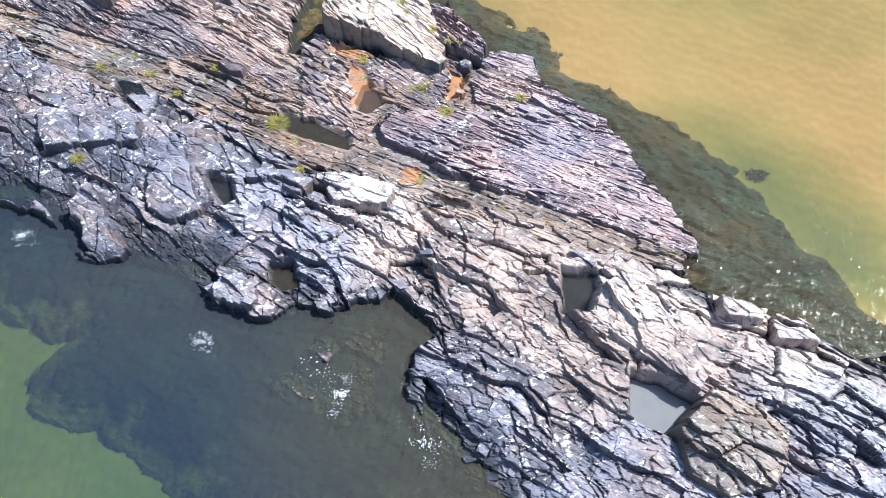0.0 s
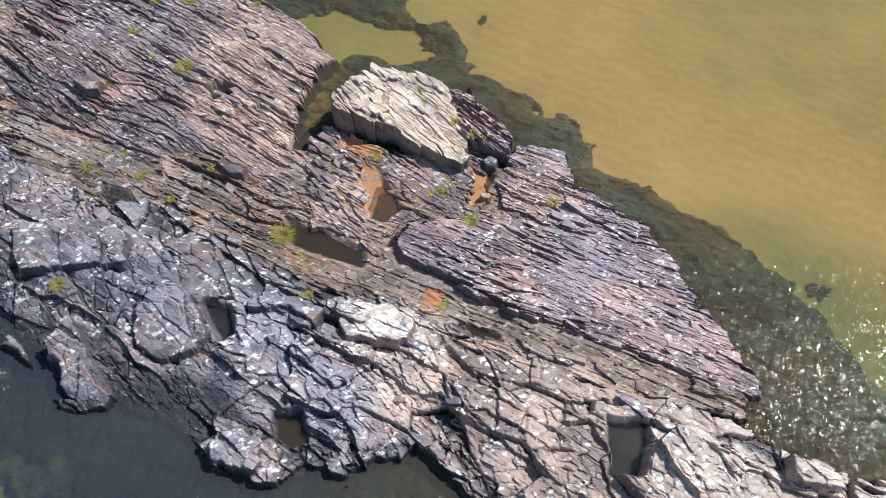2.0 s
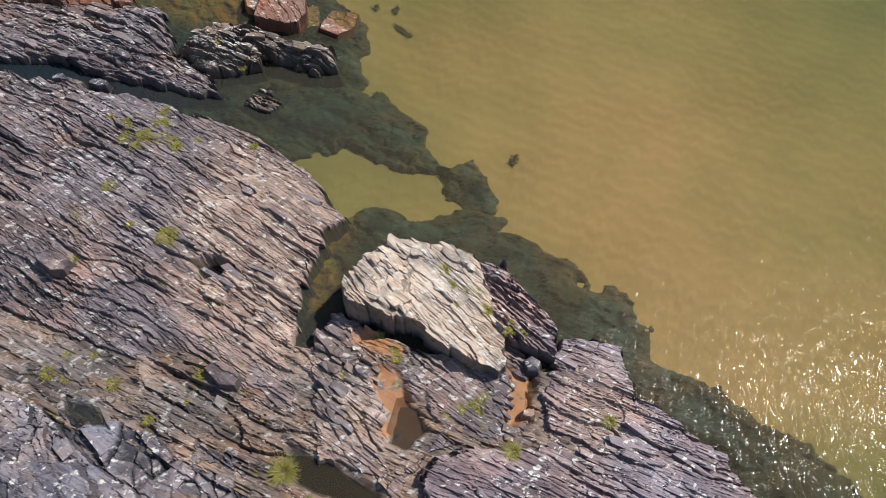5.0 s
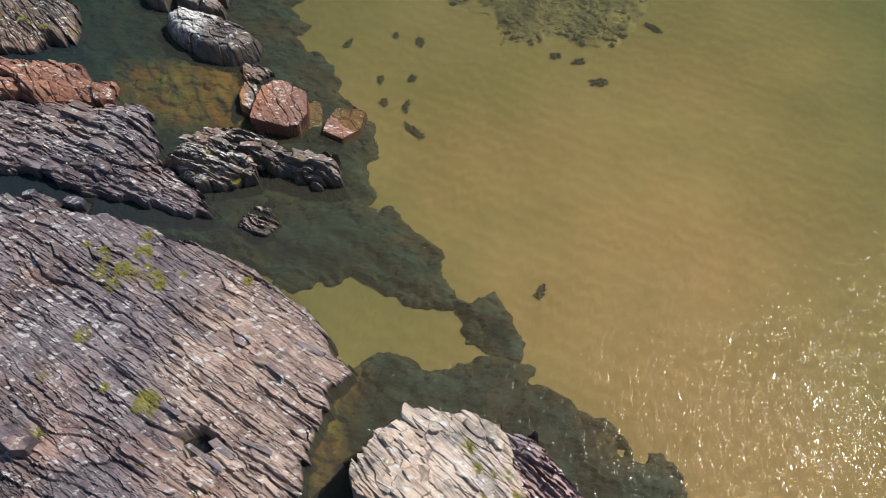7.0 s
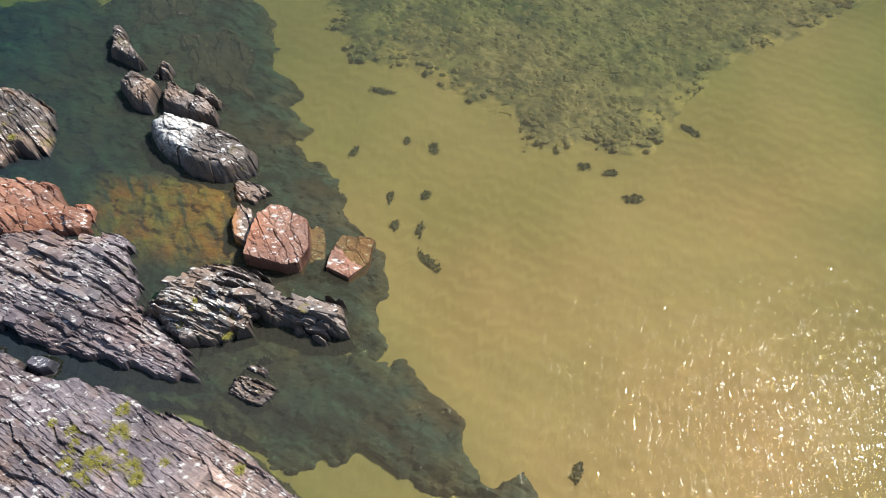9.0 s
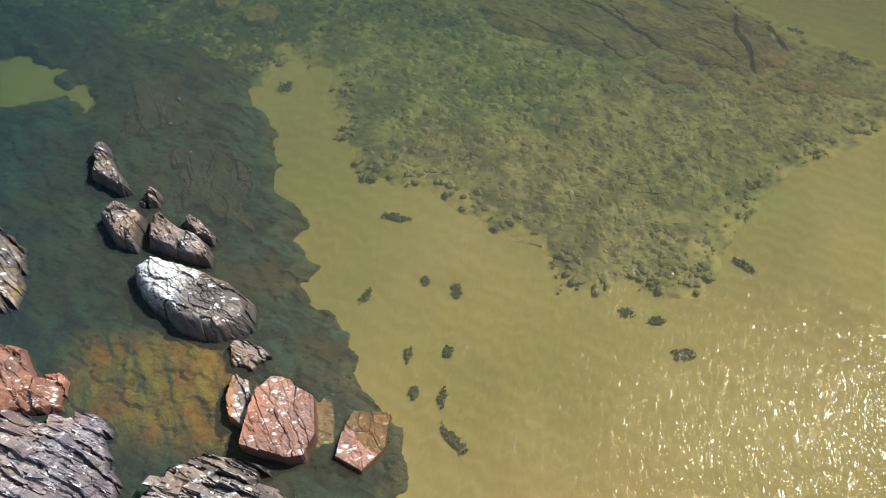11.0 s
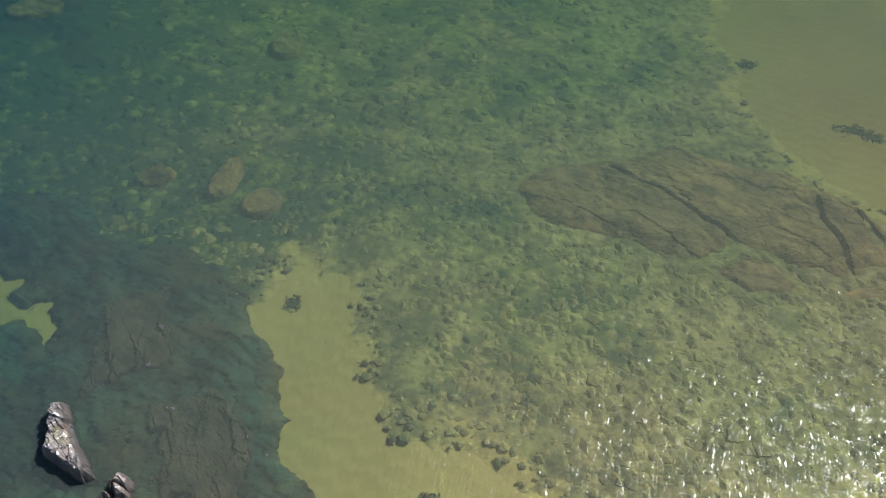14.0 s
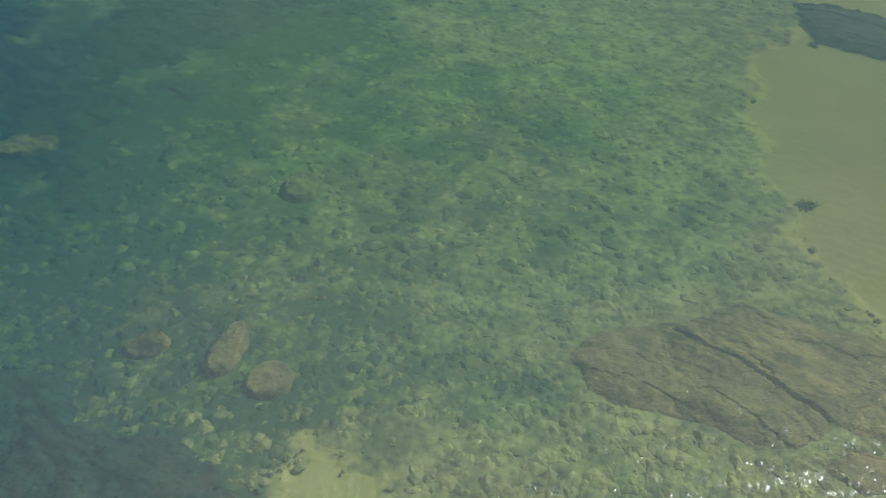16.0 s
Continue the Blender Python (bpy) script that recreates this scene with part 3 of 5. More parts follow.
        body = body - 0.12 * np.exp(-(within / 0.04) ** 2) * smooth(0.5 + 2.2 * fbm(x * 1.1, y * 1.1, seed + 520, 3))
    for hole, depth, soft in hollows:
        body = body + (depth - body) * smooth(inside(x, y, hole) / soft + 0.5 + 0.6 * fbm(x * 1.6, y * 1.6, seed + 77, 3))
    z = floor + (body - floor) * smooth(d / edge)
    keep = d > -skirt * 0.25
    quad = keep[:-1, :-1] | keep[1:, :-1] | keep[:-1, 1:] | keep[1:, 1:]
    idx = np.arange(x.size).reshape(x.shape)
    faces = np.stack([idx[:-1, :-1][quad], idx[1:, :-1][quad], idx[1:, 1:][quad], idx[:-1, 1:][quad]], 1)
    used, faces = np.unique(faces, return_inverse=True)
    faces = faces.reshape(-1, 4)
    xf, yf, zf = x.ravel()[used], y.ravel()[used], z.ravel()[used]
    stain = np.zeros_like(xf)
    for o in OCHRE:
        stain = np.maximum(stain, smooth(inside(xf, yf, o) / (1.3 if style == "lumps" else 0.3) + 0.6))
    roost = np.zeros_like(xf)
    for o, weight in CHALK:
        roost = np.maximum(roost, weight * smooth(inside(xf, yf, o) / 1.0 + 0.5))
    warm = np.zeros_like(xf)
    for o in WARM:
        warm = np.maximum(warm, smooth(inside(xf, yf, o) / 2.0 + 0.5))
    place = np.stack([xf, yf, zf], 1)
    marks = {"tone": tone.ravel()[used], "ochre": stain * ochre_amount, "guano": roost, "warm": warm}
    if drift:
        marks["drift"] = (1 - smooth((d - 0.75 * edge) / drift)).ravel()[used] * (1 - smooth(inside(xf, yf, WEEDY) / 0.8 + 0.5))
    if pieces:
        ob = new(name)
        lot = np.where(quad, np.arange(quad.size).reshape(quad.shape), -1)
        cell = r1[:-1, :-1]
        same_u, same_v = (cell[1:] == cell[:-1]) & quad[1:] & quad[:-1], (cell[:, 1:] == cell[:, :-1]) & quad[:, 1:] & quad[:, :-1]
        for _ in range(400):
            before = lot.copy()
            for a1, a2, same in ((lot[1:], lot[:-1], same_u), (lot[:, 1:], lot[:, :-1], same_v)):
                high = np.maximum(a1, a2)
                a1[same] = high[same]
                high = np.maximum(a1, a2)
                a2[same] = high[same]
            if (before == lot).all():
                break
        ids, which, counts = np.unique(lot[quad], return_inverse=True, return_counts=True)
        order = np.argsort(-counts)
        rank = np.empty(len(ids), int)
        rank[order] = np.arange(len(ids))
        group_of = np.where((rank < pieces) & (counts > 20), rank, pieces)[which]
        by = np.argsort(group_of, kind="stable")
        cuts = np.flatnonzero(np.diff(group_of[by])) + 1
        for some in np.split(by, cuts):
            mine, sub = np.unique(faces[some], return_inverse=True)
            whole = group_of[some[0]] == pieces
            word = "bedrock" if whole else "block"
            child = new(word, mesh_of(word, place[mine], sub.reshape(-1, 4), material, {k: a[mine] for k, a in marks.items()}))
            child.parent = ob
    else:
        ob = new(name, mesh_of(name, place, faces, material, marks))
    tagged(ob, label, category, group)
    HEIGHTS[ob.name] = (ca, sa, us[0], vs[0], du, dv, z)
    return ob


def height_on(ob, x, y):
    ca, sa, u0, v0, du, dv, z = HEIGHTS[ob.name]
    i = int(np.clip((x * ca + y * sa - u0) / du, 0, z.shape[0] - 1))
    j = int(np.clip((-x * sa + y * ca - v0) / dv, 0, z.shape[1] - 1))
    return float(z[i, j])


# ---- seabed and sea ----


def spread(lo, hi, step, reach):
    """Even steps from lo to hi, then steps that widen out to the reach."""
    inner = list(np.arange(lo, hi + step, step))
    out, s = [], step
    while not out or out[-1] < reach:
        s *= 1.5
        out.append((out[-1] if out else 0) + s)
    return np.array([inner[0] - o for o in reversed(out)] + inner + [inner[-1] + o for o in out])


def sheet(name, xs, ys, zfun, material):
    x, y = np.meshgrid(xs, ys, indexing="ij")
    z = zfun(x, y)
    idx = np.arange(x.size).reshape(x.shape)
    faces = np.stack([idx[:-1, :-1].ravel(), idx[1:, :-1].ravel(), idx[1:, 1:].ravel(), idx[:-1, 1:].ravel()], 1)
    me = mesh_of(name, np.stack([x.ravel(), y.ravel(), z.ravel()], 1), faces, material)
    me.polygons.foreach_set("use_smooth", np.ones(len(faces), bool))
    return new(name, me)


def bed_height(x, y):
    west = smooth((4 - x - 0.25 * y) / 22.0)
    far = smooth((y - 40) / 40.0)
    return -0.75 - 0.75 * west - 0.5 * far + 0.12 * fbm(x * 0.2, y * 0.2, 5, 4) + 0.03 * fbm(x * 1.5, y * 1.5, 8, 3)


ground = sheet("ground", spread(-36, 36, 0.3, 2500), spread(-12, 95, 0.3, 2500), bed_height, SAND)
tagged(ground, "pale golden rippled sand seabed under shallow water", "seabed", kind="structure")
water = sheet("water", spread(-36, 36, 4, 2500), spread(-12, 96, 4, 2500), lambda x, y: 0 * x, WATER)
water.visible_shadow = False
tagged(water, "clear shallow sea, golden over sand and green where deep", "sea", kind="structure")

# ---- reefs under water ----


def reef_top(x, y, d):
    return np.maximum(bed_height(x, y) + 0.12, -1.0) * (1 - smooth(d / 2.2)) - 0.2 * smooth(d / 2.2)


REEF_EAST = [(-3.8, 24.9), (-2.2, 24.8), (-0.6, 25.1), (0.5, 24.7), (0.4, 24.2), (1.3, 24.1), (2.7, 22.7), (3.9, 22.1), (4.8, 20.2), (5.5, 19.2), (6.5, 18.8), (8.3, 17.2), (9.7, 15.2), (10.6, 14.0), (11.4, 12.8), (12.2, 11.8), (13.5, 9.5), (16, 6), (12, 7), (8, 10.5), (6, 14), (4, 17), (1, 20.5), (-2, 21), (-3.5, 20.4), (-5.5, 20.0), (-5.4, 22.4), (-4.6, 23.8)]
REEF_MID = [(-8.9, 31.2), (-7.0, 31.4), (-5.0, 31.2), (-3.9, 30.9), (-3.7, 30.3), (-2.6, 29.7), (-1.6, 28.5), (-1.3, 27.8), (-0.3, 27.2), (0.5, 25.7), (0.2, 25.2), (-1.0, 26.0), (-2.1, 26.9), (-4.8, 27.6), (-6.9, 27.6), (-8.9, 28.6), (-12, 29.6), (-9.5, 31)]
REEF_NORTH = [(-34, 33), (-34, 47), (-22, 46.8), (-18.9, 47.5), (-17.8, 47.6), (-16.6, 46.8), (-16.3, 47.6), (-16.8, 48.6), (-18.0, 49.0), (-17.8, 49.9), (-19.5, 50.2), (-22, 50.5), (-24, 54), (-17, 53.2), (-16.2, 51.6), (-13.8, 51.2), (-11.5, 50.2), (-10.5, 48.3), (-9.4, 46.3), (-9.0, 44.6), (-8.6, 42.8), (-7.8, 41.6), (-7.5, 39.9), (-7.8, 39.3), (-6.8, 38.4), (-5.8, 37.7), (-5.4, 35.8), (-4.2, 34.6), (-4, 31.2), (-6, 31), (-9, 31), (-14, 33)]
REEF_SOUTH = [(-16, 15.5), (-13, 10.2), (-11.5, 9.5), (-10.5, 8.8), (-11, 7.7), (-10.5, 7.1), (-9.2, 6.3), (-7.5, 5.6), (-6.1, 4.4), (-4, 2), (2, -1), (5, 2), (1.5, 8), (1, 10), (-2, 11), (-7, 11.5), (-12, 13.5)]
for poly, s, words in ((REEF_EAST, 3, "dark weed-covered reef sloping from the rocks into sandy shallows"), (REEF_MID, 4, "submerged dark reef with weedy ragged edges between rock shelves"),
                       (REEF_NORTH, 5, "broad submerged weedy reef with rust-brown patches round the boulders"), (REEF_SOUTH, 6, "dark submerged reef at the foot of the ridge")):
    rock("reef", poly, NAVYREEF if s == 6 else REEF, reef_top, words, -30, 0.10, 0.10, 0.7, -2.0, 0.6, "lumps", 0.8, 1.2, seed=s, skirt=0.5, category="reef", group="submerged reefs", grow=0.4 if s == 3 else 0.2, drift=1.1)
SUNK = [(-1.6, 54.5), (-0.4, 55.6), (2.5, 56.1), (5.1, 56.9), (7.1, 56.0), (9.4, 55.4), (10.5, 54.4), (11.8, 53.4), (12.5, 51.7), (11.5, 50.3), (9.8, 49.5), (7.8, 50.2), (6.3, 51.0), (4.8, 50.1), (3.2, 50.4), (1.6, 51.3), (-0.7, 52.0), (-1.7, 53.0)]


def cleft(line, half):
    """A narrow outline along a line."""
    return [(x + half * 0.7, y + half * 0.7) for x, y in line] + [(x - half * 0.7, y - half * 0.7) for x, y in reversed(line)]


rock("sunken_slab", SUNK, SUNKEN, lambda x, y, d: -1.0 + 0.74 * smooth(d / 2.0) + 0.12 * fbm(x * 0.6, y * 0.6, 18, 3), "large brown rock hump lying just under the water, cracked across", -34, 0.07, 0.06, 0.9, -2.2, 0.6, "lumps", 1.6, 0.7, seed=9, category="reef", grow=0.2,
     hollows=((cleft([(2.2, 55.1), (4.0, 53.8), (5.1, 52.5), (6.6, 51.0), (8.0, 49.4)], 0.04), -0.95, 0.10), (cleft([(9.9, 53.6), (9.6, 52.4), (9.9, 51.4), (9.8, 49.6)], 0.08), -1.1, 0.12), (cleft([(11.2, 53.0), (11.5, 51.4)], 0.2), -1.7, 0.2)))
rock("sunken_slab", [(4.4, 50.1), (6.2, 51.1), (7.4, 50.7), (8.2, 49.3), (7.2, 48.7), (5.8, 48.8)], SUNKEN, lambda x, y, d: -1.1 + 0.6 * smooth(d / 0.8), "low tan rock lobe under water below a larger hump", -15, 0.07, 0.06, 0.4, -2.2, 0.3, "blocks", 1.6, 0.12, seed=10, category="reef")
rock("sunken_slab", [(8.4, 49.6), (10.5, 49.9), (13.5, 50.2), (16.5, 49.4), (16.0, 47.8), (12.1, 48.5), (8.7, 48.6)], SUNKEN, lambda x, y, d: -1.1 + 0.5 * smooth(d / 0.8), "long tan rock rib under water beside a larger hump", -15, 0.08, 0.07, 0.5, -2.2, 0.4, "blocks", 1.6, 0.12, seed=11, category="reef")
for ring, s in (([(-14.9, 48.1), (-13.1, 48.8), (-12.3, 46.0), (-13.8, 45.5)], 12), ([(-12.9, 44.6), (-11.0, 45.2), (-9.6, 43.4), (-9.4, 41.2), (-11.7, 42.0)], 13), ([(-15.2, 46.9), (-14.2, 47.4), (-13.9, 45.4), (-14.8, 44.9)], 14)):
    rock("sunken_slab", ring, PURPLE, -0.09, "purple-brown cracked slab lying on the weedy reef", -65, 0.06, 0.05, 0.3, -1.4, 0.3, "blocks", 0.9, 0.35, seed=s, category="reef", group="cracked slabs on the reef")

rock("sunken_slab", [(17.4, 79.4), (18.6, 85.6), (24, 84), (25, 79), (21.0, 77.0)], PURPLE, lambda x, y, d: -1.1 + 0.7 * smooth(d / 1.5), "dark rock under water far out beyond the sand", -30, 0.14, 0.12, 0.8, -2.4, 0.5, "blocks", 2.0, 0.4, seed=15, category="reef")

# ---- the rocks above water ----
RIDGE_POLY = [(-23, 17), (-19.5, 15.3), (-14.4, 13.3), (-12.8, 12.8), (-11.5, 12.2), (-10.3, 11.0), (-9.2, 10.7), (-8.0, 10.5), (-7.1, 10.1), (-6.4, 9.4), (-5.7, 9.0), (-4.8, 8.8), (-3.7, 8.8), (-2.5, 8.8), (-1.8, 8.8), (-1.7, 9.4), (-1.1, 9.6), (-0.5, 9.0), (-0.2, 8.7), (-0.9, 8.4), (-1.1, 7.7), (-1.0, 6.9), (-0.9, 6.3), (-0.3, 5.5), (0.4, 4.9), (1.0, 4.2), (2.0, 2.9), (3.4, 1.6), (12.2, 1.0), (16.4, 5.0),
              (12.8, 8.3), (11.4, 8.9), (10.1, 9.6), (8.6, 10.0), (8.2, 10.6), (7.3, 11.2), (6.0, 11.7), (4.7, 12.2), (2.5, 13.0), (1.0, 13.7), (-1.2, 14.9), (-2.3, 15.4), (-3.8, 15.7), (-5.4, 16.3), (-6.6, 17.0)]
RIDGE_POLY += [(-8.5, 17.8), (-11.4, 19.0), (-13.8, 20.4), (-16.2, 21.6), (-24, 24.2)]
POOL_A = [(5.45, 7.4), (6.2, 7.2), (7.15, 6.6), (6.45, 5.6), (5.95, 5.85), (5.2, 6.3)]
POOL_B = [(3.9, 10.75), (4.85, 10.7), (4.9, 10.2), (4.45, 9.3), (3.85, 9.4)]
POOL_C = [(-7.0, 14.0), (-6.3, 13.95), (-6.1, 13.1), (-6.4, 12.9), (-6.7, 13.3)]
POOL_D = [(-4.7, 10.8), (-4.05, 10.9), (-3.8, 10.15), (-4.25, 10.0), (-4.6, 10.25)]
POOL_E = [(-10.95, 18.3), (-10.15, 18.05), (-9.85, 17.6), (-10.6, 17.75)]
MAUVE_PLATE = [(-8.9, 13.8), (-8.2, 14.25), (-7.4, 14.15), (-6.7, 13.0), (-7.0, 12.45), (-7.95, 12.25), (-8.6, 12.65)]
BLUE_PLATE = [(-11.1, 12.7), (-10.45, 13.35), (-9.45, 12.1), (-8.65, 10.95), (-9.3, 10.85), (-10.15, 11.05), (-10.8, 11.9)]
WEST_PLATE = [(-13.0, 16.4), (-10.5, 16.55), (-9.5, 16.1), (-9.45, 15.0), (-10.8, 14.9), (-12.35, 14.75)]
FOOT_PLATE = [(-6.15, 10.35), (-5.35, 10.45), (-4.8, 9.9), (-4.9, 9.3), (-6.0, 9.45), (-6.3, 9.9)]
MID_PLATE = [(-5.5, 13.3), (-4.65, 13.6), (-4.4, 12.8), (-4.45, 11.8), (-5.6, 11.85), (-5.6, 12.75)]
ORANGE_BLOCK = [(-5.8, 14.1), (-4.35, 14.15), (-3.55, 13.8), (-3.85, 13.25), (-4.65, 13.7), (-5.7, 13.75)]
CHALK_BLOCK = [(-3.45, 13.9), (-2.05, 13.9), (-1.1, 13.4), (-1.3, 12.75), (-3.0, 12.85)]
SMOOTH_SHELF = [(-0.3, 12.75), (1.9, 12.2), (3.9, 11.6), (5.5, 11.3), (7.0, 10.95), (7.9, 10.25), (6.5, 10.4), (4.9, 10.95), (3.2, 11.3), (0.55, 11.9)]
DARK_BLOCK = [(3.55, 11.2), (4.95, 10.95), (5.0, 10.6), (3.95, 10.65), (3.45, 10.8)]
TAN_SHELF = [(2.6, 10.6), (3.5, 10.6), (4.0, 9.3), (4.6, 8.5), (5.2, 7.8), (4.5, 8.0), (3.4, 8.9)]
NORTH_BLOCK = [(8.3, 9.75), (9.45, 9.25), (9.25, 8.8), (8.2, 9.0)]
EAST_BLOCK = [(9.75, 9.25), (10.75, 8.65), (10.75, 8.25), (9.5, 8.4)]
SIDE_BLOCK = [(6.95, 9.25), (7.65, 9.05), (8.05, 8.4), (7.7, 7.3), (7.15, 7.6), (6.6, 8.1)]


def ridge_top(x, y, d):
    low = 0.6 * smooth(inside(x, y, [(-2.0, 7.6), (0.2, 6.6), (1.8, 5.3), (4.6, 2.6), (6.0, 0), (-3, 2)]) / 1.2 + 0.5)
    wide = smooth((-x - 2) / 5.0)
    return 0.08 - 0.40 * low + (0.50 + 0.42 * wide) * smooth(d / (2.4 + 3.2 * wide)) ** 0.8 + 0.22 * fbm(x * 0.25, y * 0.25, 40, 3)


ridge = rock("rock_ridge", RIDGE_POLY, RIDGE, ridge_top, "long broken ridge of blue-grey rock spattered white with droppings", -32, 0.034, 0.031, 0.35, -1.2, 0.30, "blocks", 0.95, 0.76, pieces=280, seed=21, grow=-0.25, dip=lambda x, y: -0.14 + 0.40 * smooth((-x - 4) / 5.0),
             flats=((MAUVE_PLATE, 0.72, 0.08, 0.22), (BLUE_PLATE, 0.42, 0.12, 0.36), (WEST_PLATE, 0.92, 0.02, 0.04), (FOOT_PLATE, 0.44, 0.1, 0.16), (MID_PLATE, 0.56, -0.08, 0.06), (ORANGE_BLOCK, 0.72, 0.0, -0.14),
                    (CHALK_BLOCK, 0.80, -0.02, -0.08), (SMOOTH_SHELF, 0.42, -0.02, 0.0), (DARK_BLOCK, 0.52, 0.0, 0.35), (TAN_SHELF, 0.24, 0.03, 0.05), (NORTH_BLOCK, 0.78, 0.0, -0.12), (EAST_BLOCK, 0.72, 0.0, -0.14), (SIDE_BLOCK, 0.66, -0.06, -0.04)),
             hollows=((POOL_A, 0.02, 0.25), (POOL_B, 0.06, 0.25), (POOL_C, 0.12, 0.25), (POOL_D, 0.03, 0.25), (POOL_E, 0.22, 0.25)))
SEAM = [(-24, 24), (-14, 19), (-6, 15.6), (-3, 14.0), (2, 11.9), (7.5, 10.8), (7.8, 11.8), (6, 14), (4, 17), (2.5, 19.3), (0, 19.3), (-3, 20.3), (-4.8, 20.0), (-6, 20), (-12, 21.5), (-20, 26)]
rock("bedrock_gully", SEAM, BROWN, 0.20, "rust-stained brown bedrock in the gully between slabs", -25, 0.05, 0.036, 0.3, -1.0, 0.2, "beds", 0.7, 0.4, pieces=120, seed=33,
     hollows=(([(-5.4, 17.4), (-4.4, 17.0), (-2.8, 16.1), (-2.8, 15.5), (-3.7, 15.7), (-4.9, 16.2)], -0.02, 0.3), ([(-0.3, 13.5), (0.55, 13.6), (1.15, 13.15), (-0.1, 13.1)], 0.0, 0.2), (OCHRE[0], -0.2, 0.4), (OCHRE[1], -0.2, 0.4)))
SLAB_POLY = [(-2.0, 16.0), (-1.4, 16.8), (-0.1, 17.1), (1.3, 17.3), (1.4, 18.7), (2.1, 20.5), (3.8, 20.0), (3.9, 18.4), (4.7, 18.0), (6.2, 17.1), (6.6, 15.8), (7.1, 14.4), (7.7, 12.8), (8.5, 11.8), (8.2, 11.3), (7.1, 11.6), (5.0, 12.4), (2.5, 13.5), (0.3, 14.5), (-1.4, 15.5)]
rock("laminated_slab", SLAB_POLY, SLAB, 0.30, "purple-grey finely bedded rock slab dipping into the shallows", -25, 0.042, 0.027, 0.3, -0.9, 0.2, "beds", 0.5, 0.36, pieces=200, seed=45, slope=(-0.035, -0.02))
BASIN_POLY = [(-5.0, 20.3), (-4.1, 21.0), (-3.2, 20.5), (-1.7, 19.8), (0.2, 19.2), (0.4, 20.3), (1.1, 20.1), (1.4, 19.2), (1.2, 17.7), (0.7, 17.1), (-1.6, 16.9), (-2.3, 15.9), (-3.1, 16.3), (-4.3, 16.8), (-4.6, 18.4)]
rock("rock_shelf", BASIN_POLY, NWROCK, 0.24, "pinkish rock shelf with ochre pools below the outcrop", -38, 0.042, 0.03, 0.25, -0.9, 0.2, "beds", 0.6, 0.40, pieces=120, seed=52,
     hollows=((OCHRE[0], 0.06, 0.3), (OCHRE[1], 0.06, 0.3), (OCHRE[2], 0.08, 0.4), ([(-2.4, 18.3), (-1.7, 18.5), (-1.35, 17.6), (-1.75, 17.0), (-2.5, 16.4), (-2.7, 17.1)], 0.02, 0.25)))
OUT_POLY = [(-4.0, 21.9), (-3.5, 22.5), (-2.3, 23.3), (-1.4, 23.0), (-0.3, 22.8), (0.0, 21.6), (0.55, 20.2), (0.3, 18.9), (-0.7, 19.5), (-1.7, 20.2), (-2.7, 20.5), (-3.8, 21.0)]
rock("rock_outcrop", OUT_POLY, PALE, lambda x, y, d: 0.84 - 0.13 * (x + 1.5), "pale upstanding outcrop with a dark sheer face and mossy joints", -43, 0.036, 0.026, 0.12, -0.9, 0.20, "beds", 0.7, 0.42, pieces=120, seed=61, ochre_amount=0.0)
SPUR_POLY = [(-0.4, 22.7), (0.6, 22.7), (1.4, 21.4), (2.1, 20.6), (1.9, 19.4), (1.05, 19.85), (0.4, 20.0), (-0.2, 21.6)]
rock("rock_spur", SPUR_POLY, SLAB, 0.5, "purple-grey bedded spur beside the pale outcrop", -43, 0.045, 0.032, 0.12, -0.9, 0.1, "beds", 0.6, 0.8, pieces=60, seed=62, slope=(-0.05, -0.05))
NW_POLY = [(-21.8, 31.3), (-16.1, 30.6), (-14.1, 30.2), (-12.2, 29.7), (-9.7, 29.0), (-8.3, 28.2), (-6.8, 27.4), (-5.4, 26.4), (-4.8, 25.4), (-4.2, 24.4), (-4.8, 23.8), (-5.0, 22.3), (-5.3, 21.1), (-5.2, 19.9), (-5.0, 17.9), (-6.5, 18.3), (-8.1, 18.9), (-10.2, 19.6), (-11.8, 20.3), (-14.1, 21.2), (-19.5, 24.0)]
rock("shelving_slab", NW_POLY, NWROCK, lambda x, y, d: 0.22 + 0.40 * smooth(d / 3.0) - 0.012 * (x + 10), "broad pink-grey slab of tilted bedded rock with tufts in its cracks", -33, 0.044, 0.029, 0.35, -1.1, 0.2, "beds", 0.55, 0.42, pieces=290, seed=73, ochre_amount=0.0,
     hollows=(([(-8.6, 22.5), (-7.8, 22.7), (-7.5, 22.2), (-8.2, 21.9)], 0.0, 0.2),))
SHELF_POLY = [(-22, 35), (-16.0, 34.6), (-14.5, 34.7), (-13.0, 34.7), (-11.7, 33.9), (-11.3, 32.9), (-11.2, 31.9), (-10.1, 31.0), (-8.7, 29.8), (-8.6, 29.3), (-9.6, 29.6), (-11.3, 30.1), (-12.7, 30.5), (-14.6, 31.0), (-22, 32.2)]
rock("rock_ledge", SHELF_POLY, NWROCK, lambda x, y, d: 0.18 + 0.35 * smooth(d / 1.4), "long grey-pink bedded ledge streaked white, ending in a point", -24, 0.045, 0.03, 0.35, -0.8, 0.28, "beds", 0.6, 0.6, pieces=160, seed=84, ochre_amount=0.0)
FINGER_POLY = [(-11.2, 31.7), (-10.7, 32.6), (-9.9, 33.4), (-8.5, 33.3), (-6.7, 32.5), (-5.4, 32.1), (-5.0, 31.1), (-5.9, 31.0), (-7.6, 31.6), (-7.7, 31.0), (-8.4, 31.0), (-9.5, 30.8)]
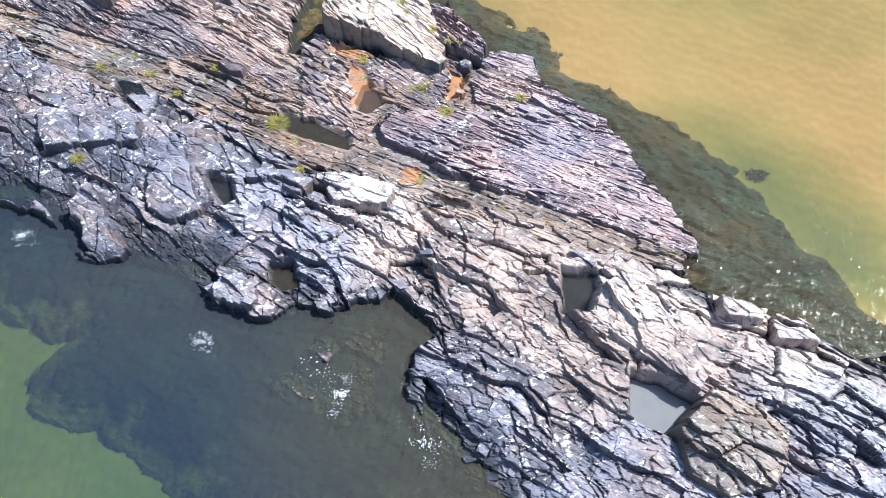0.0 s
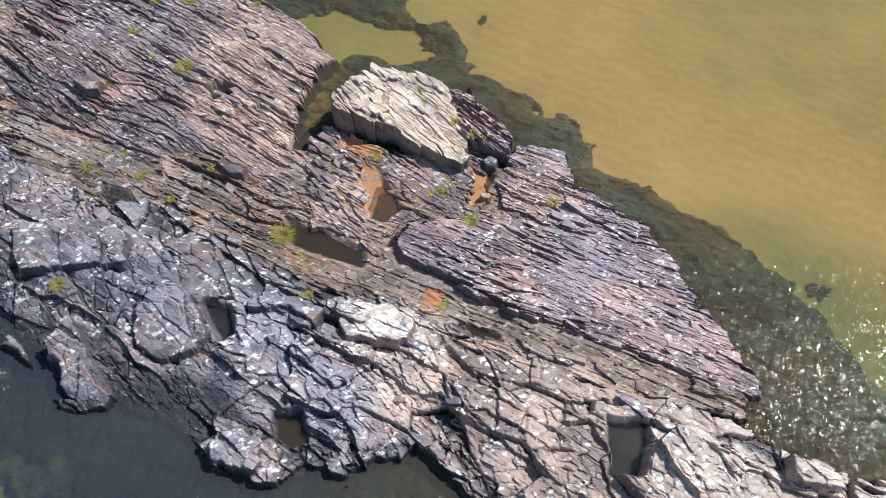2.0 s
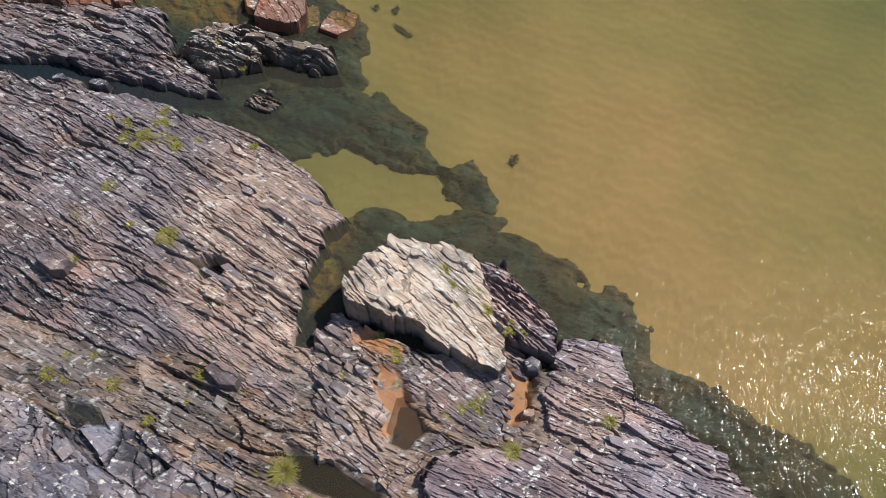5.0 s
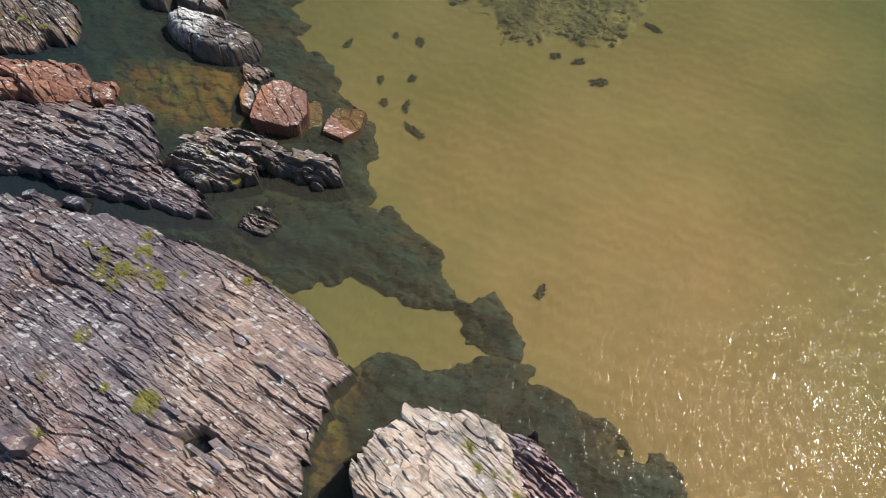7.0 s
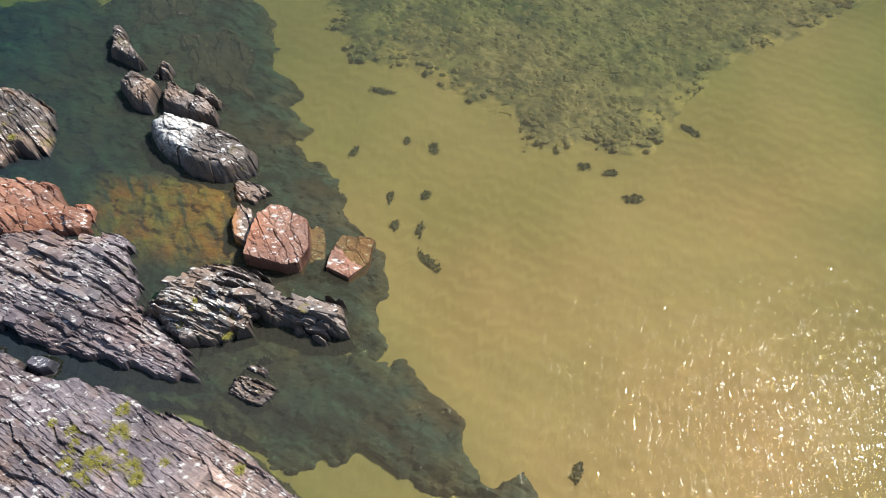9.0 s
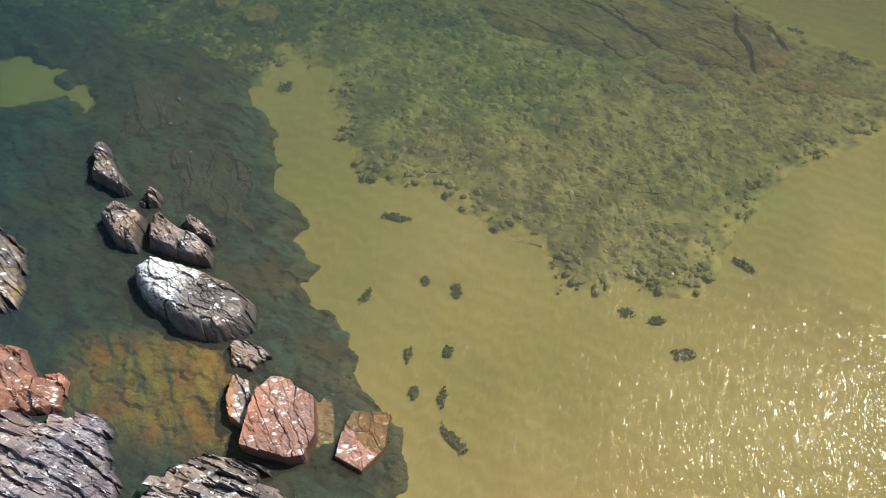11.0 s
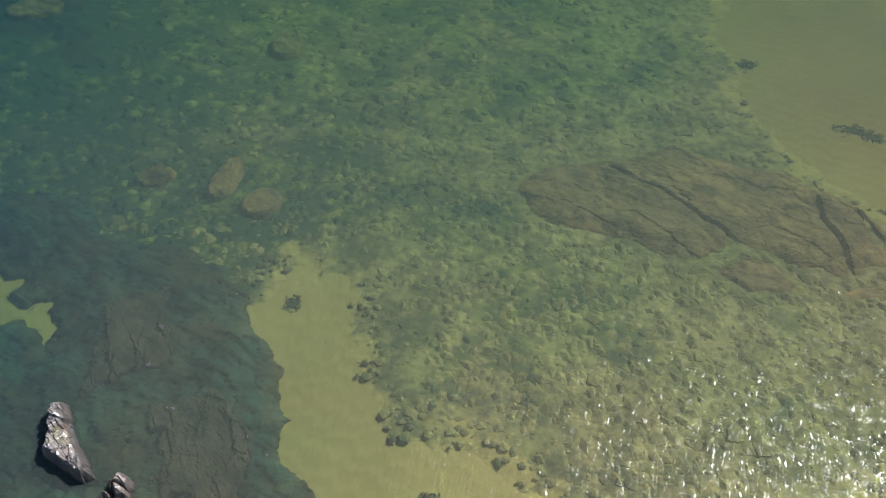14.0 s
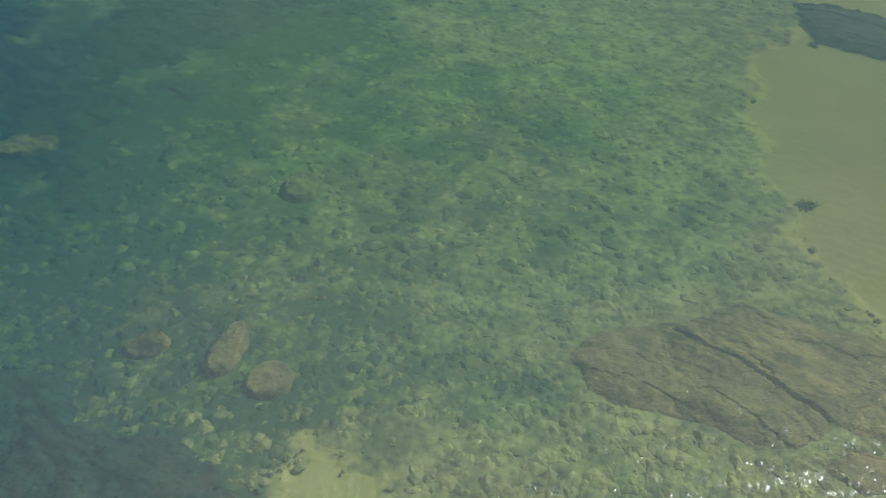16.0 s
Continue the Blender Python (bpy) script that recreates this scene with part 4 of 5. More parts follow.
rock("rock_finger", FINGER_POLY, DARK, lambda x, y, d: 0.22 + 0.45 * smooth(d / 0.8), "narrow dark finger of rock with mossy top and pale inner end", -22, 0.036, 0.028, 0.35, -0.8, 0.26, "beds", 0.6, 0.75, pieces=80, seed=91, ochre_amount=0.0)
rock("rock_ledge", [(-22, 42), (-18.3, 41.2), (-17.2, 41.0), (-16.1, 40.1), (-15.6, 38.7), (-16.0, 37.7), (-17.0, 37.5), (-22, 36.8)], DARK, lambda x, y, d: 0.15 + 0.5 * smooth(d / 1.0), "dark mossy rock ledge standing in deep water", -45, 0.045, 0.032, 0.4, -0.8, 0.28, "beds", 0.7, 0.75, seed=95)
rock("red_ledge", [(-21, 37.2), (-16.9, 36.9), (-16.1, 36.8), (-14.8, 36.7), (-14.3, 35.9), (-13.6, 35.7), (-13.5, 34.8), (-14.1, 34.5), (-15.1, 34.6), (-21, 34.5)], RED, lambda x, y, d: 0.12 + 0.3 * smooth(d / 0.8), "brick-red blocky ledge beside the grey shelf", -35, 0.04, 0.036, 0.3, -0.8, 0.2, "blocks", 0.8, 0.7, pieces=40, seed=97, ochre_amount=0.0)
rock("low_ledge", [(-8.4, 29.4), (-7.9, 29.9), (-7.3, 30.5), (-6.9, 29.6), (-6.9, 28.8), (-7.9, 29.0)], DARK, 0.04, "low black ledge just breaking the surface", -30, 0.045, 0.035, 0.3, -1.0, 0.3, "beds", 0.5, 0.6, seed=99)

rock("low_ledge", [(-4.3, 7.3), (-3.2, 8.6), (-1.5, 8.5), (-1.1, 7.1), (-1.8, 6.0), (-3.3, 6.3)], BROWN, -0.14, "low wave-washed black ledge at the foot of the ridge", -30, 0.045, 0.035, 0.4, -1.0, 0.35, "blocks", 0.6, 0.8, seed=100)

# ---- rock pools ----


def pool_material(name, silt, cloud):
    """Still rock-pool water: part clear, part clouded, with a glossy skin."""
    m = Nodes(name)
    n = m.noise(m.place(), 2.4, 4.0, 0.6)
    clear = m.add("ShaderNodeBsdfTransparent", {"Color": (0.80, 0.80, 0.74, 1)}).outputs[0]
    body = m.add("ShaderNodeBsdfDiffuse", {"Color": m.mix(n, tuple(0.8 * c for c in silt), silt)}).outputs[0]
    gloss = m.add("ShaderNodeBsdfGlossy", {"Color": (1, 1, 1, 1), "Roughness": 0.05}).outputs[0]
    soft = m.add("ShaderNodeMixShader", {0: cloud, 1: clear, 2: body}).outputs[0]
    fres = m.add("ShaderNodeFresnel", {"IOR": 1.33}).outputs[0]
    m.tree.links.new(m.add("ShaderNodeMixShader", {0: fres, 1: soft, 2: gloss}).outputs[0], m.out.inputs[0])
    return m.mat


def rock_pool(outline, level, material, label):
    """A shallow body of still water that fills a hollow of the rock."""
    cx, cy = sum(p[0] for p in outline) / len(outline), sum(p[1] for p in outline) / len(outline)
    bm = bmesh.new()
    ring = [bm.verts.new((cx + 1.22 * (x - cx), cy + 1.22 * (y - cy), level)) for x, y in outline]
    low = [bm.verts.new((v.co.x, v.co.y, level - 0.05)) for v in ring]
    bm.faces.new(ring)
    bm.faces.new(low[::-1])
    for k in range(len(ring)):
        bm.faces.new((ring[k - 1], low[k - 1], low[k], ring[k]))
    bmesh.ops.recalc_face_normals(bm, faces=bm.faces[:])
    me = bpy.data.meshes.new("rock_pool")
    bm.to_mesh(me)
    bm.free()
    me.materials.append(material)
    return tagged(new("rock_pool", me), label, "rock pool", "rock pools")


# grey_pool: cloudy water with the sky's reflection painted into its pale grey
GREY_POOL, DARK_POOL, BROWN_POOL = pool_material("grey_pool", (0.33, 0.33, 0.34), 0.75), pool_material("dark_pool", (0.06, 0.062, 0.068), 0.22), pool_material("brown_pool", (0.10, 0.075, 0.05), 0.25)
rock_pool(POOL_A, 0.13, GREY_POOL, "milky grey rock pool with painted sky reflection below the big boulder")
rock_pool(POOL_B, 0.14, DARK_POOL, "shallow grey-brown pool beside the flat-topped block")
rock_pool(POOL_C, 0.22, DARK_POOL, "small dark pool in a cleft of the ridge")
rock_pool(POOL_D, 0.12, BROWN_POOL, "olive-brown pool near the foot of the ridge")
rock_pool(POOL_E, 0.34, DARK_POOL, "dark blue pool in a deep notch")
rock_pool([(-5.05, 16.8), (-4.3, 16.8), (-3.2, 16.1), (-2.5, 15.85), (-3.1, 15.5), (-4.1, 15.85), (-4.9, 16.25)], 0.06, BROWN_POOL, "dark brown pool in the gully beside the yellow tuft")
rock_pool([(-2.4, 18.3), (-1.7, 18.5), (-1.35, 17.6), (-1.75, 17.0), (-2.5, 16.4), (-2.7, 17.1)], 0.075, DARK_POOL, "dark pool beside the ochre mud below the outcrop")
rock_pool([(-0.25, 13.5), (0.55, 13.6), (1.15, 13.15), (-0.1, 13.1)], 0.10, BROWN_POOL, "small brown pool at the end of the gully")
rock_pool([(-8.6, 22.5), (-7.8, 22.7), (-7.5, 22.2), (-8.2, 21.9)], 0.15, DARK_POOL, "dark pool in a square notch of the bedded slab")

# ---- boulders ----
rock("boulder", [(-12.6, 39.2), (-12.0, 39.7), (-10.8, 39.3), (-9.6, 38.8), (-8.8, 38.1), (-8.7, 37.3), (-9.6, 36.9), (-10.7, 37.2), (-12.0, 38.2)], DARK, 0.8, "big rounded boulder whitened with droppings at one end", -28, 0.03, 0.028, 0.75, -0.8, 0.04, "blocks", 0.42, 0.42, 0.6, seed=103, ochre_amount=0.0, grow=0.1)
for poly, h, s, words in (
        ([(-15.2, 44.4), (-14.8, 44.5), (-14.1, 43.3), (-13.4, 42.4), (-13.7, 42.3), (-15.0, 43.0)], 0.62, 111, "brown wedge-shaped boulder in deep water"),
        ([(-14.2, 41.3), (-13.7, 41.9), (-13.0, 41.6), (-12.6, 41.2), (-12.7, 40.6), (-12.7, 40.0), (-13.4, 40.3)], 0.72, 112, "squat brown boulder with a bedded top"),
        ([(-12.6, 41.3), (-12.3, 41.6), (-11.5, 40.9), (-10.8, 40.6), (-10.3, 39.9), (-10.3, 39.5), (-11.1, 39.7), (-12.4, 40.2)], 0.62, 113, "long brown boulder lying beside the white one"),
        ([(-11.6, 41.1), (-11.4, 41.6), (-10.9, 41.3), (-10.2, 40.5), (-10.4, 40.3), (-11.0, 40.6)], 0.38, 114, "flat pointed brown stone at the water"),
        ([(-13.1, 42.3), (-12.8, 42.6), (-12.4, 42.3), (-12.4, 41.8), (-12.8, 41.8)], 0.5, 115, "small angular grey stone among brown boulders"),
        ([(-13.3, 42.1), (-13.1, 42.2), (-12.8, 42.0), (-12.9, 41.7)], 0.3, 116, "small dark stone wedged between boulders")):
    rock("boulder", poly, DARK, 0.85 * h, words, -45, 0.026, 0.024, 0.34, -0.5, 0.04, "blocks", 0.42, 0.7, 0.45, seed=s, group="boulders in the water", ochre_amount=0.0)
rock("red_block", [(-8.4, 33.65), (-8.35, 34.4), (-8.2, 35.2), (-7.8, 35.65), (-7.3, 35.55), (-7.05, 35.3), (-6.6, 35.05), (-6.45, 34.0), (-6.7, 33.4), (-7.1, 33.3)], RED, 0.55, "brick-red flat-topped block spattered white with droppings", -62, 0.03, 0.028, 0.05, -1.0, 0.03, "blocks", 0.6, 0.30, pieces=20, seed=121, slope=(-0.06, 0.02))
rock("red_ledge", [(-6.7, 35.5), (-6.1, 35.2), (-5.95, 34.0), (-6.5, 33.6), (-7.2, 34.2)], RED, -0.14, "sunken red foot of the flat-topped block", -62, 0.045, 0.04, 0.2, -1.0, 0.05, "blocks", 0.7, 0.3, seed=127)
rock("grey_block", [(-9.1, 35.1), (-9.0, 35.8), (-8.4, 35.6), (-8.3, 35.0), (-8.4, 34.2), (-8.9, 34.5)], DARK, 0.32, "grey-brown stacked stone leaning on the red block", -62, 0.035, 0.03, 0.12, -1.0, 0.06, "blocks", 0.5, 0.4, pieces=8, seed=122)
rock("red_block", [(-5.95, 33.5), (-5.9, 34.2), (-5.6, 34.95), (-4.5, 34.9), (-4.6, 33.8), (-5.2, 33.1)], RED, 0.0, "half-sunken red block with one pale dry corner", -62, 0.03, 0.028, 0.06, -1.0, 0.03, "blocks", 0.7, 0.22, pieces=20, seed=123, slope=(-0.10, -0.17))
rock("low_ledge", [(-9.4, 37.0), (-8.8, 37.0), (-7.6, 36.4), (-8.5, 35.9), (-9.1, 36.1)], DARK, 0.16, "low black broken ledge between boulders", -30, 0.04, 0.03, 0.25, -1.0, 0.2, "blocks", 0.4, 0.7, seed=124)
rock("boulder", [(6.25, 5.85), (7.4, 6.9), (8.6, 6.5), (9.3, 5.8), (9.0, 5.0), (8.4, 4.3), (7.2, 4.0), (6.3, 4.6)], DARK, 1.12, "big cracked grey boulder on the ridge with rusty flank", -32, 0.036, 0.032, 0.35, -0.6, 0.08, "blocks", 1.2, 0.5, 0.3, seed=131)
rock("rock_block", [(4.45, 9.0), (4.85, 9.95), (5.55, 10.45), (6.75, 9.8), (6.8, 9.2), (7.0, 8.2), (7.4, 7.2), (7.1, 6.85), (5.9, 7.75)], RIDGE, 0.74, "pale flat-topped block with a dark sheer side on the ridge", -50, 0.034, 0.03, 0.08, -0.6, 0.05, "blocks", 1.1, 0.5, seed=132)
rock("loose_stone", [(0.9, 19.5), (1.2, 19.7), (1.5, 19.5), (1.4, 19.1), (1.0, 19.1)], RIDGE, 0.42, "loose smooth grey stone below the outcrop", -20, ochre_amount=0.0, du=0.03, dv=0.03, edge=0.18, floor=-0.1, ragged=0.03, style="lumps", chunk=0.9, amp=0.3, dome=0.4, seed=133)

for cx, cy, a, b, h, turn, mat, words in ((-13.4, 30.1, 0.36, 0.24, 0.20, -10, RIDGE, "flat loose grey stone lying on the bedded slab"), (-7.1, 19.0, 0.55, 0.32, 0.26, -30, NWROCK, "loose tan block with a flat top in the gully"),
                                          (-12.4, 22.3, 0.55, 0.34, 0.34, -25, NWROCK, "loose pinkish block wedged in a crack"), (-14.9, 30.4, 0.25, 0.18, 0.16, 20, RIDGE, "small loose grey stone on the bedded slab"),
                                          (1.0, 18.0, 0.2, 0.16, 0.14, 5, RIDGE, "small loose stone beside the ochre pool")):
    c, k = math.cos(radians(turn)), math.sin(radians(turn))
    ring = [(cx + a * p * c - b * q * k, cy + a * p * k + b * q * c) for p, q in ((-1, -0.5), (-0.8, 0.8), (0.1, 1), (0.9, 0.7), (1, -0.4), (0.3, -1))]
    seat = max([height_on(o, cx, cy) for o in scene.objects if o.name in HEIGHTS and o.parent is None and -30 < height_on(o, cx, cy) < 3 and inside(np.array([cx]), np.array([cy]), RIDGE_POLY if o.name == "rock_ridge" else NW_POLY if o.name == "shelving_slab" else SEAM if o.name == "bedrock_gully" else BASIN_POLY)[0] > 0 and o.name in ("rock_ridge", "shelving_slab", "bedrock_gully", "rock_shelf")] + [0.2])
    rock("loose_stone", ring, mat, seat + h, words, turn, 0.03, 0.03, 0.08, seat - 0.2, 0.03, "lumps", 0.5, 0.35, seed=int(171 + 7 * abs(cx)), category="stone", group="loose stones")

# ---- cobbles under water ----


def ico(level):
    bm = bmesh.new()
    bmesh.ops.create_icosphere(bm, subdivisions=level, radius=1.0)
    v = np.array([p.co[:] for p in bm.verts])
    f = np.array([[p.index for p in q.verts] for q in bm.faces])
    bm.free()
    return v, f


def stones(name, places, sizes, material, level, seed):
    """Many rounded, uneven stones in one mesh."""
    rng = np.random.default_rng(seed)
    base, tri = ico(level)
    n, k = len(places), len(base)
    shape = base[None] * (1 + 0.5 * (rng.random((n, k, 1)) - 0.5))
    shape = shape * (0.65 + 0.7 * rng.random((n, 1, 3))) * np.array([1, 1, 0.55])
    a = rng.random(n) * 6.283
    c, s = np.cos(a)[:, None], np.sin(a)[:, None]
    out = np.stack([shape[..., 0] * c - shape[..., 1] * s, shape[..., 0] * s + shape[..., 1] * c, shape[..., 2]], 2)
    out = out * sizes[:, None, None] + places[:, None, :]
    faces = (tri[None] + (np.arange(n) * k)[:, None, None]).reshape(-1, 3)
    me = mesh_of(name, out.reshape(-1, 3), faces, material)
    return new(name, me)


COBBLE_POLY = [(-30, 58), (-22, 51.2), (-17, 50.6), (-15.8, 49.4), (-13.8, 49.0), (-11.6, 48.4), (-10.4, 48.6), (-9.4, 50.2), (-7.3, 49.9), (-7.1, 46.8), (-6.0, 43.9), (-3.9, 43.7), (-2.0, 42.1), (0.6, 40.6), (0.9, 39.3), (2.3, 39.2), (5.3, 39.2), (7.0, 41.8), (9.5, 44.3), (11.7, 45.7), (13.3, 46.3), (17.6, 49.5), (13.2, 52.4), (10.9, 54.7), (9.9, 56.5), (9.5, 58.6), (9.0, 60.4), (9.6, 62.5), (9.0, 65.6), (10.6, 68.0), (10.2, 70.5), (12.4, 73.5), (12.8, 77), (17, 80), (24, 92), (-36, 92), (-36, 70)]
rock("rubble_bed", COBBLE_POLY, RUBBLE, lambda x, y, d: bed_height(x, y) - 0.12 + 0.32 * smooth(d / 2.6), "olive weedy rubble covering the seabed", -20, 0.14, 0.14, 0.6, -2.2, 1.0, "lumps", 0.9, 0.4, drift=3.4, grow=0.9, seed=141, category="rubble")
rng = np.random.default_rng(12)
pts = np.stack([rng.random(110000) * 60 - 36, 39 + 53 * rng.random(110000) ** 1.6], 1)
dd = inside(pts[:, 0], pts[:, 1], COBBLE_POLY) + 0.9 * fbm(pts[:, 0] * 0.7, pts[:, 1] * 0.7, 71, 3)
DEEP = [(-42, 54), (-26, 53.5), (-21, 57), (-23, 60.5), (-17, 61), (-19.5, 66), (-13, 68.5), (-15.5, 74), (-8, 77), (-10, 85), (-3, 88), (-4, 97), (-42, 97)]
rock("reef", DEEP, DEEPREEF, lambda x, y, d: bed_height(x, y) - 0.05 + 0.45 * smooth(d / 7.0) + 0.5 * fbm(x * 0.22, y * 0.22, 91, 4), "dark weedy reef in deep green water far out", -30, 0.2, 0.2, 0.8, -2.4, 1.2, "lumps", 2.0, 1.0, seed=7, skirt=0.5, category="reef", group="submerged reefs")
chosen = pts[(dd > 2.4 * rng.random(len(pts))) & (inside(pts[:, 0], pts[:, 1], DEEP) < 1.0) & (rng.random(len(pts)) > 0.8 * smooth((pts[:, 1] - 50) / 12.0)) & (inside(pts[:, 0], pts[:, 1], SUNK) < 0.1)]
for part_of, cover, s in ((chosen[:, 1] < 52, COBBLE, 1), (chosen[:, 1] >= 52, WEEDED, 2)):
    p = chosen[part_of]
    size = (0.07 + 0.22 * rng.random(len(p)) ** 1.8) * (1 + 0.25 * (p[:, 1] > 58)) * (0.6 + 0.4 * smooth(inside(p[:, 0], p[:, 1], COBBLE_POLY) / 2.5))
    z = bed_height(p[:, 0], p[:, 1]) + 0.13 + 0.05 * size
    tagged(stones("cobbles", np.column_stack([p, z]), size, cover, 1, s), "weedy olive cobbles covering the seabed under clear water", "cobbles", kind="stuff")

for cx, cy, a, b, turn, h, words in ((-15.0, 54.3, 0.75, 0.6, 10, 0.5, "rounded tan boulder lying on the seabed"), (-12.4, 54.2, 0.6, 1.3, -15, 0.6, "long tan boulder lying on the seabed"),
                                     (-10.9, 52.9, 0.85, 0.8, 30, 0.55, "broad tan boulder beside a longer one under water"), (-11.3, 63.0, 0.85, 1.0, 0, 0.7, "rounded brown boulder far out under water"),
                                     (-23.5, 65.8, 1.4, 1.0, 20, 0.7, "large dark boulder in deep green water"), (4.4, 37.1, 0.18, 0.12, 20, 0.12, "small weedy stone on the open sand")):
    c, s_ = math.cos(radians(turn)), math.sin(radians(turn))
    ring = [(cx + a * math.cos(k) * c - b * math.sin(k) * s_, cy + a * math.cos(k) * s_ + b * math.sin(k) * c) for k in np.arange(0, 6.28, 0.45)]
    ground_z = float(bed_height(np.array([cx]), np.array([cy]))[0])
    rock("sunken_boulder", ring, SUNKEN, ground_z + h, words, turn, 0.08, 0.08, 0.4, ground_z - 0.5, 0.12, "lumps", 1.2, 0.7, seed=int(151 + 10 * abs(cx)), group="sunken boulders", category="boulder")

# ---- broken stones on the rocks ----


def chunk_shape(rng, flat):
    """An angular broken stone, about two units across."""
    bm = bmesh.new()
    for sx in (-1, 1):
        for sy in (-1, 1):
            for sz in (-1, 1):
                p = np.array([sx, sy, sz * flat]) * (1 - 0.45 * rng.random(3))
                if rng.random() < 0.55:
                    for k in range(3):
                        q = p.copy()
                        q[k] *= 0.1 + 0.5 * rng.random()
                        bm.verts.new(q)
                else:
                    bm.verts.new(p)
    got = bmesh.ops.convex_hull(bm, input=bm.verts[:])
    loose = [g for g in got["geom_interior"] if isinstance(g, bmesh.types.BMVert)]
    bmesh.ops.delete(bm, geom=loose, context="VERTS")
    bm.verts.index_update()
    v = np.array([p.co[:] for p in bm.verts])
    f = np.array([[p.index for p in q.verts] for q in bm.faces])
    bm.free()
    return v, f


shape_rng = np.random.default_rng(5)
SHAPES = [chunk_shape(shape_rng, 0.8) for _ in range(14)]


def broken_stones(ob, poly, material, singles, joined, strike, length, width, thick, lift, seed, low=0.1, inset=0.25, sparse=0.0, spin=9.0, west=0.0):
    """Angular stones and plates seated in the top of a rock: some as parts of their own, the small ones joined."""
    rng = np.random.default_rng(seed)
    xs, ys = [p[0] for p in poly], [p[1] for p in poly]
    cand = np.stack([min(xs) + rng.random(30000) * (max(xs) - min(xs)), min(ys) + rng.random(30000) * (max(ys) - min(ys))], 1)
    thin = fbm(cand[:, 0] * 0.6, cand[:, 1] * 0.6, seed + 7, 3)
    cand = cand[(inside(cand[:, 0], cand[:, 1], poly) > inset) & (thin > sparse + west * smooth((-4 - cand[:, 0]) / 3.0))]
    meshes = [mesh_of("stone", v, f, material, {"tone": np.full(len(v), 0.55)}) for v, f in SHAPES]
    vs, fs, tones, spots, base, made = [], [], [], [], 0, 0
    for x, y in cand:
        z = height_on(ob, x, y)
        if z < low:
            continue
        single = made < singles
        size = 1.0 if single else 0.25 + 0.65 * rng.random() ** 1.5
        l, w, h = (length * (0.55 + 0.9 * rng.random()) * size, width * (0.6 + 0.8 * rng.random()) * size, thick * (0.6 + 0.8 * rng.random()) * size)
        turn = strike + rng.normal(0, spin)
        m = pose(x, y, z + lift * h, rng.normal(-7, 10), rng.normal(0, 8), turn) @ Matrix.Diagonal((l, w, h, 1))
        k = int(rng.integers(len(SHAPES)))
        if single:
            stone = new("stone", meshes[k])
            stone.parent, stone.matrix_basis = ob, m
        else:
            v, f = SHAPES[k]
            mm = np.array(m)
            vs.append(v @ mm[:3, :3].T + mm[:3, 3])
            fs.append(f + base)
            tones.append(np.full(len(v), 0.2 + 0.7 * rng.random()))
            spots.append(np.tile((x, y), (len(v), 1)))
            base += len(v)
        made += 1
        if made >= singles + joined:
            break
    if vs:
        at = np.concatenate(spots)
        marks = {"tone": np.concatenate(tones)}
        for key, outlines, soft in (("warm", [(o, 1.0) for o in WARM], 2.0), ("guano", CHALK, 1.0)):
            marks[key] = np.max([weight * smooth(inside(at[:, 0], at[:, 1], o) / soft + 0.5) for o, weight in outlines], axis=0)
        rest = tagged(new("rubble", mesh_of("rubble", np.concatenate(vs), np.concatenate(fs), material, marks)), kind="stuff")
        rest.parent = ob


things = {o.name: o for o in scene.objects if o.parent is None}
broken_stones(things["rock_ridge"], RIDGE_POLY, RIDGE, 24, 140, -40, 0.34, 0.19, 0.10, -0.3, 201, spin=13.0, west=0.3)
broken_stones(things["laminated_slab"], SLAB_POLY, SLAB, 20, 160, -26, 0.42, 0.11, 0.07, 0.05, 202)
broken_stones(things["shelving_slab"], NW_POLY, NWROCK, 40, 200, -33, 0.46, 0.10, 0.06, 0.0, 203)
broken_stones(things["rock_shelf"], BASIN_POLY, NWROCK, 20, 140, -40, 0.34, 0.12, 0.10, 0.1, 204)
broken_stones(things["rock_outcrop"], OUT_POLY, PALE, 25, 160, -43, 0.42, 0.16, 0.12, 0.1, 205, inset=0.35)
broken_stones(things["rock_ledge"], SHELF_POLY, NWROCK, 24, 160, -25, 0.42, 0.12, 0.10, 0.1, 206)
broken_stones(things["rock_finger"], FINGER_POLY, DARK, 20, 160, -24, 0.36, 0.14, 0.11, 0.1, 207)
broken_stones(things["bedrock_gully"], SEAM, BROWN, 24, 240, -26, 0.32, 0.12, 0.10, 0.1, 208, low=0.05)

# ---- tufts and weed ----


def top_of(x, y):
    """The highest rock at a place."""
    best = -9.0
    for name, (ca, sa, u0, v0, du, dv, z) in HEIGHTS.items():
        i, j = (x * ca + y * sa - u0) / du, (-x * sa + y * ca - v0) / dv
        if 0 <= i < z.shape[0] - 1 and 0 <= j < z.shape[1] - 1:
            best = max(best, float(z[int(i), int(j)]))
    return best


